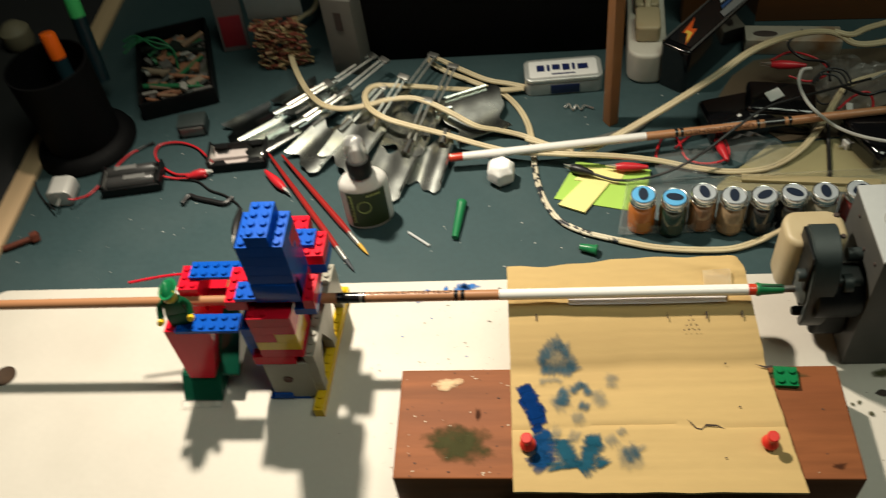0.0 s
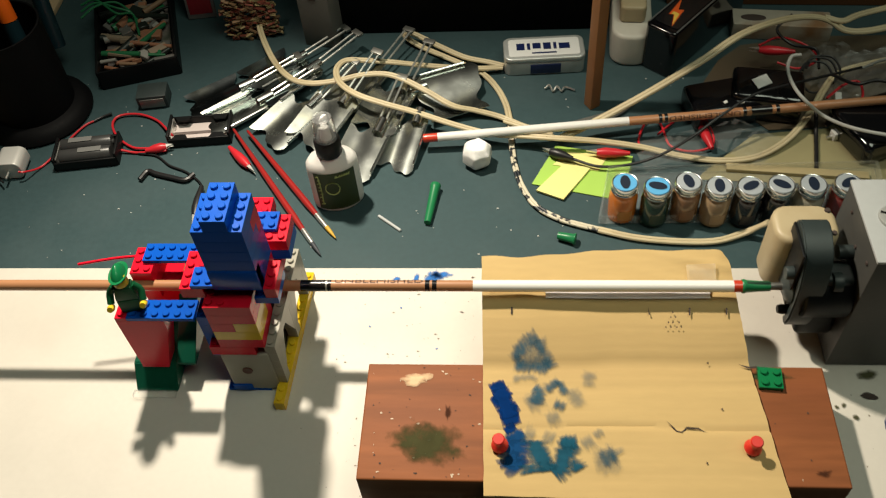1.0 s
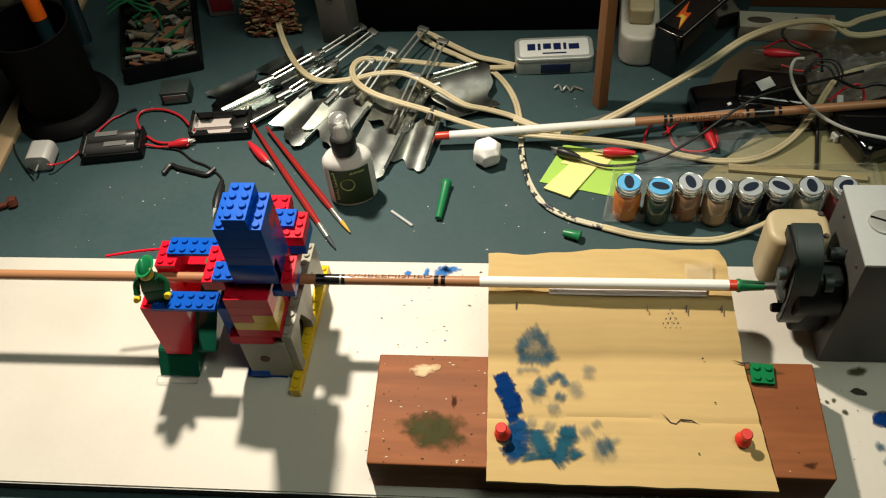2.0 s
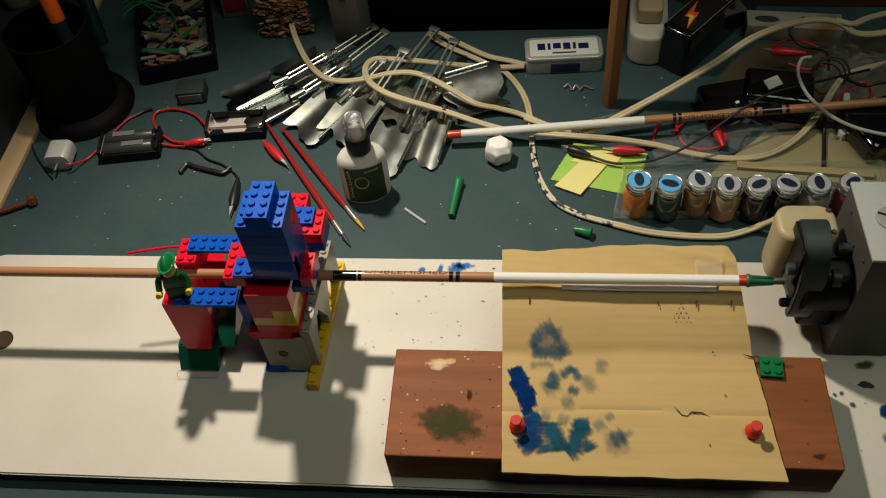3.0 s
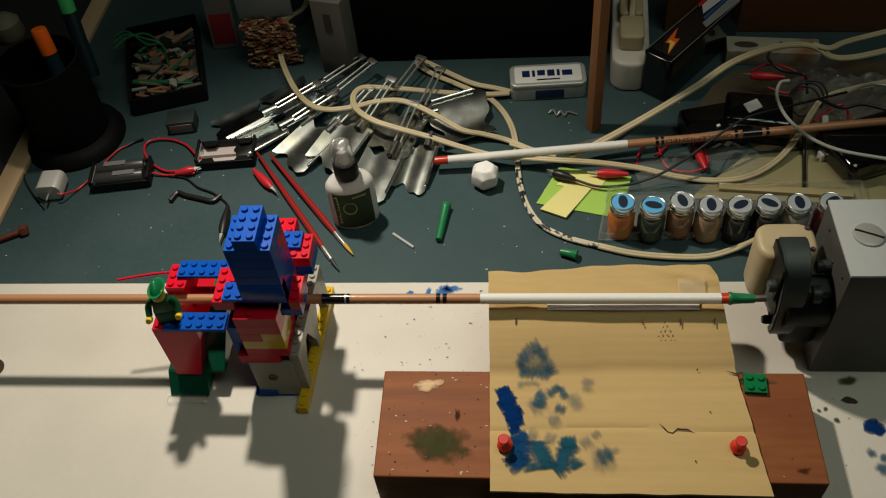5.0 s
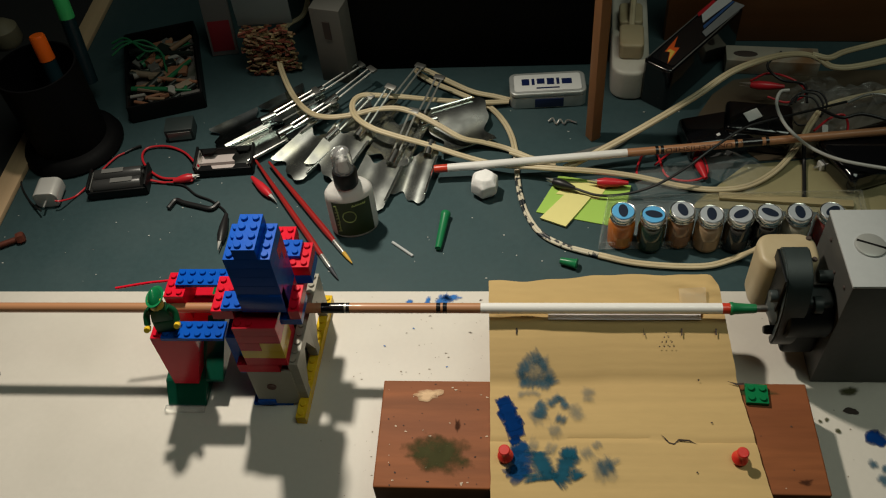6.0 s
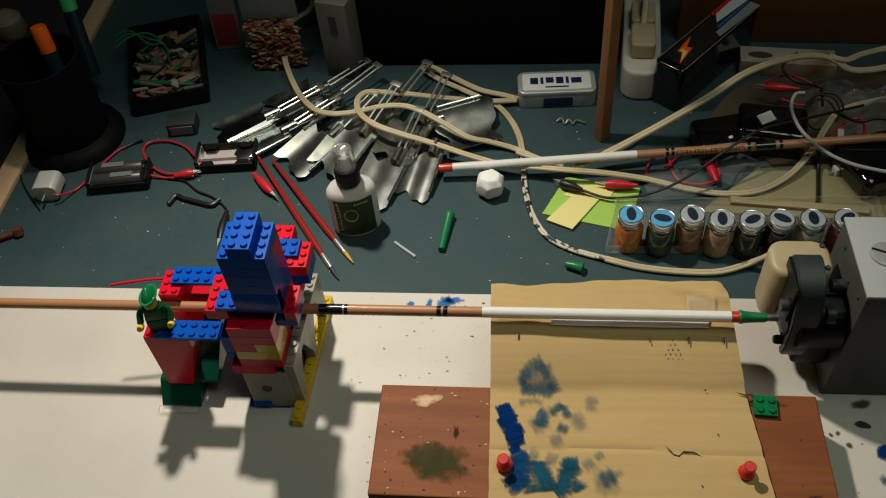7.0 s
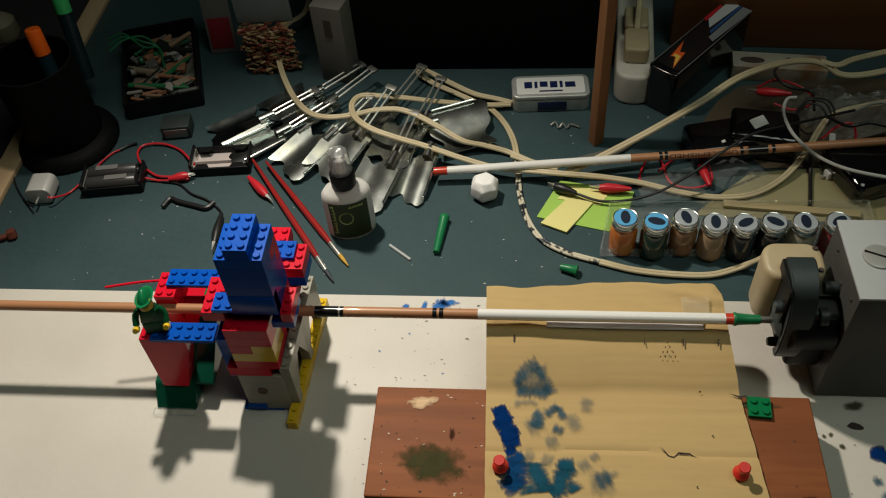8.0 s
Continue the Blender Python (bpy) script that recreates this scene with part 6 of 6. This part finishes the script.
twz = thing("tweezers", Matrix(), "dark steel tweezers lying on the bench", "tweezers")
for q in ([(0.0658, 0.2446, -0.011), (0.0914, 0.2526, -0.01), (0.12, 0.2631, -0.009), (0.1437, 0.2791, -0.009)], [(0.0686, 0.2413, -0.011), (0.0939, 0.2468, -0.01), (0.1224, 0.2572, -0.009), (0.1446, 0.2757, -0.009)]):
    part("arm", tube(q, 0.0012, 6, 6, 1.8), M_DULL, twz)
solo("spring", tube([(0.0597, 0.2992, -0.01), (0.0644, 0.302, -0.008), (0.0677, 0.2954, -0.01), (0.0719, 0.3, -0.008), (0.0759, 0.2952, -0.01), (0.0795, 0.3, -0.009), (0.0887, 0.2965, -0.01)], 0.0009, 6, 6), M_STEEL, Matrix(), "small bright steel spring on the bench", "spring")

solo("brown_paper", prism([(0.2118, 0.3034), (0.2318, 0.3382), (0.2572, 0.3612), (0.3295, 0.3732), (0.4388, 0.3722), (0.4061, 0.2494), (0.3361, 0.2433), (0.2631, 0.2381)], ZB + 0.0003, ZB + 0.0012), mat("brown_paper", (0.075, 0.058, 0.036), 0.6, grain=0.25, scale=30, stain=(0.10, 0.07, 0.04), stain_scale=14), Matrix(), "stained brown paper under the black adapters", "paper")
bag(pose(*(0.3329, 0.3325, -0.012), 0, 0, 30), 0.035, 0.020, 0.022, "crinkled clear plastic bag beside the twin cord", 8)
bag(pose(*(0.1711, 0.2131, -0.012), 0, 0, 15), 0.030, 0.020, 0.008, "flat clear plastic bag near the sticky notes", 11)
wire([(0.2967, 0.3543, 0.03), (0.2814, 0.3399, 0.024), (0.2938, 0.3244, 0.018), (0.3162, 0.3214, 0.014), (0.3153, 0.2984, 0.01)], 0.0014, M_BLACKW, "black wire dropping behind the twin cord")
wire([(0.2647, 0.3288, 0.014), (0.2855, 0.338, 0.016), (0.309, 0.327, 0.014), (0.3177, 0.3137, 0.008), (0.2981, 0.3038, 0.006), (0.2796, 0.3107, 0.008)], 0.0011, M_REDW, "thin red wire loop on the brown paper")
wire([(0.3466, 0.2832, 0.022), (0.3705, 0.2948, 0.022), (0.3916, 0.2922, 0.02), (0.3989, 0.2777, 0.018)], 0.0014, M_STEEL, "stiff bright wire on the clutter")
wire([(0.3215, 0.2827, 0.016), (0.3377, 0.2644, 0.02), (0.3585, 0.2663, 0.022), (0.3874, 0.2555, 0.02)], 0.0016, M_BLACKW, "black wire over the adapters")
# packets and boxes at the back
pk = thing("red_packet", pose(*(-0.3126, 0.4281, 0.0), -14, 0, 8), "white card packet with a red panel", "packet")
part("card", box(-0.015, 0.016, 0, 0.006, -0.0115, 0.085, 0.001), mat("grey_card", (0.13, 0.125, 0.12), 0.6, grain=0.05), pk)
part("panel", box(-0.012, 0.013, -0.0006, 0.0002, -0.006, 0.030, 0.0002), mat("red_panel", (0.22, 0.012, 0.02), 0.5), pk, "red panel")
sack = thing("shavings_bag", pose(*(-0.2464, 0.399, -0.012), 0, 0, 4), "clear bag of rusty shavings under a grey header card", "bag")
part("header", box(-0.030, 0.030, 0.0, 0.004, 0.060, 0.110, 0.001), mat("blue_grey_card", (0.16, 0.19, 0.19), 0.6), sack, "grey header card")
rnd = random.Random(77)
bmc = [bmesh.new() for _ in range(3)]
for i in range(480):
    x, z = rnd.uniform(-0.027, 0.027), rnd.uniform(0.002, 0.060)
    y = -0.004 + rnd.uniform(-0.008, 0.006)
    n, r = rnd.uniform(0.0015, 0.0055), rnd.uniform(0.0006, 0.0014)
    b2 = bmc[i % 3]
    k = len(b2.verts)
    add_box(b2, -n, n, -r, r, -r, r)
    b2.verts.ensure_lookup_table()
    mm = pose(x, y, z, rnd.uniform(-40, 40), rnd.uniform(-25, 25), rnd.uniform(-20, 20))
    for v in b2.verts[k:]:
        v.co = mm @ v.co
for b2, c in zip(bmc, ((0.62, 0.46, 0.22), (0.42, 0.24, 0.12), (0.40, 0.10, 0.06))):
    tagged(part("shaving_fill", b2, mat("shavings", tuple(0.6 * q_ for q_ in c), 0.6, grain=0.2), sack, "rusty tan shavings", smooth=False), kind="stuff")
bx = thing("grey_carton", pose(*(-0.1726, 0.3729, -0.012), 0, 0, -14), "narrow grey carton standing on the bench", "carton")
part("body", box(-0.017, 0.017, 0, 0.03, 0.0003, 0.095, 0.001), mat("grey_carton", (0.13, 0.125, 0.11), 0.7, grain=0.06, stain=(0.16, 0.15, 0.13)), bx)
part("slot", box(-0.004, 0.004, -0.0008, 0.0002, 0.058, 0.080), M_INK, bx, "dark slot")
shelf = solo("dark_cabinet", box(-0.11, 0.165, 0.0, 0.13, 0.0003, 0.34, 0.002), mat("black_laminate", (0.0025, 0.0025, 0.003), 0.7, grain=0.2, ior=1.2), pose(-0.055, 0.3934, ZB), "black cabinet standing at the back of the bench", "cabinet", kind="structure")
panel = solo("orange_wood_panel", box(-0.16, 0.16, 0, 0.02, 0.0003, 0.20, 0.001), mat("orange_wood", (0.22, 0.085, 0.028), 0.5, grain=0.35, scale=40, stretch=(0.1, 1, 1)), pose(*(0.3516, 0.425, -0.012), 0, 0, -3), "orange-brown wooden panel at the back of the bench", "panel", kind="structure")
fold = thing("metal_plate", pose(*(0.2703, 0.3834, 0.0), 0, 0, -6), "flat dull metal plate with a dark hole", "metal plate")
part("sheet", box(-0.02, 0.075, -0.012, 0.014, -0.0117, 0.006, 0.001), mat("pale_worn_metal", (0.50, 0.46, 0.38), 0.45, metal=0.3, grain=0.2, stain=(0.30, 0.14, 0.05), stain_scale=25, stain_amount=0.9), fold)
part("hole", lathe([(0, 0.0064), (0.008, 0.0064), (0.009, 0.006)], 20, Matrix.Diagonal((1.4, 0.6, 1, 1))), M_INK, fold, "dark slot")

# the green two-by-two plate on the wood block
gp = solo("green_toy_plate", add_stud_box(bmesh.new(), 2, 2, HP), M_GREEN, pose(*(0.1919, -0.0623), 0.0383, 0, 0, -4), "green two-by-two studded toy plate on the wood block", "toy brick")

# paint marks on the board's right end
for i, (x, y, rx, ry, mt) in enumerate((
        (*(0.2919, -0.0675), 0.0055, 0.0062, MATS["thick_blue_paint"]), (*(0.2795, -0.045), 0.0042, 0.0022, M_INK), (*(0.2604, -0.0525), 0.0017, 0.0017, M_PGREEN), (*(0.2551, -0.0541), 0.0013, 0.0013, M_PGREEN), (*(0.2662, -0.0621), 0.002, 0.002, M_PGREEN), (*(0.2848, -0.0884), 0.003, 0.0035, M_PTEAL), (*(0.2929, -0.0927), 0.003, 0.0035, M_PTEAL), (*(0.2825, -0.028), 0.007, 0.004, M_PGREEN), (*(0.2896, -0.1012), 0.005, 0.004, M_PTEAL))):
    part("paint_spot", stain_mesh(blob(x, y, rx * 1.3, ry * 1.3, 18, 0.25, i + 60), 0.0006 + 0.0001 * i), mt, board, "dried paint spot")
part("scratch", tube([(0.273, -0.0642, 0.0004), (0.2762, -0.0698, 0.0004), (0.2792, -0.0777, 0.0004)], 0.0006, 5, 5), M_PGREEN, board, "dried paint drip")

# things at the far end of the bench
solo("rubber_stopper", lathe([(0, 0), (0.016, 0), (0.019, 0.006), (0.018, 0.022), (0.010, 0.030), (0, 0.032)], 24), mat("beige_rubber", (0.20, 0.17, 0.11), 0.6, grain=0.1), pose(*(-0.5911, 0.4607, -0.012)), "rounded beige rubber stopper at the bench end", "stopper")
for i in range(4):
    q = (-0.5699, 0.3959, 0.004)
    solo("chain_link", tube([(0.004 * math.cos(a * 1.2566), 0.0026 * math.sin(a * 1.2566), 0.0) for a in range(6)], 0.0008, 6, 5), M_STEEL, pose(q[0] + 0.002 * i, q[1] - 0.007 * i, ZB + 0.0022 + 0.0008 * (i % 2), 30 * (i % 2), 0, 70 * i), "small bright steel chain link on the bench", "chain link", "links of a steel chain")


# ---- what moves: the motor starts and spins the arrow ----
START = 4.3333


def motions():
    """At rest, then a few turns to gather speed, then six turns a second."""
    rows = [(0.0, pose(0, 0, AZ)), (2.0, pose(0, 0, AZ)), (START - 1 / 15, pose(0, 0, AZ)), (START, pose(0, 0, AZ))]
    k, angle = 0, 0.0
    while START + (k + 1) / 30 < 8.0 + 1e-3:
        k += 1
        angle += (5, 9, 24)[k - 1] if k < 4 else 72
        rows.append((START + k / 30, pose(0, 0, AZ, angle, 0, 0)))
    walk(arrow, rows)


motions()
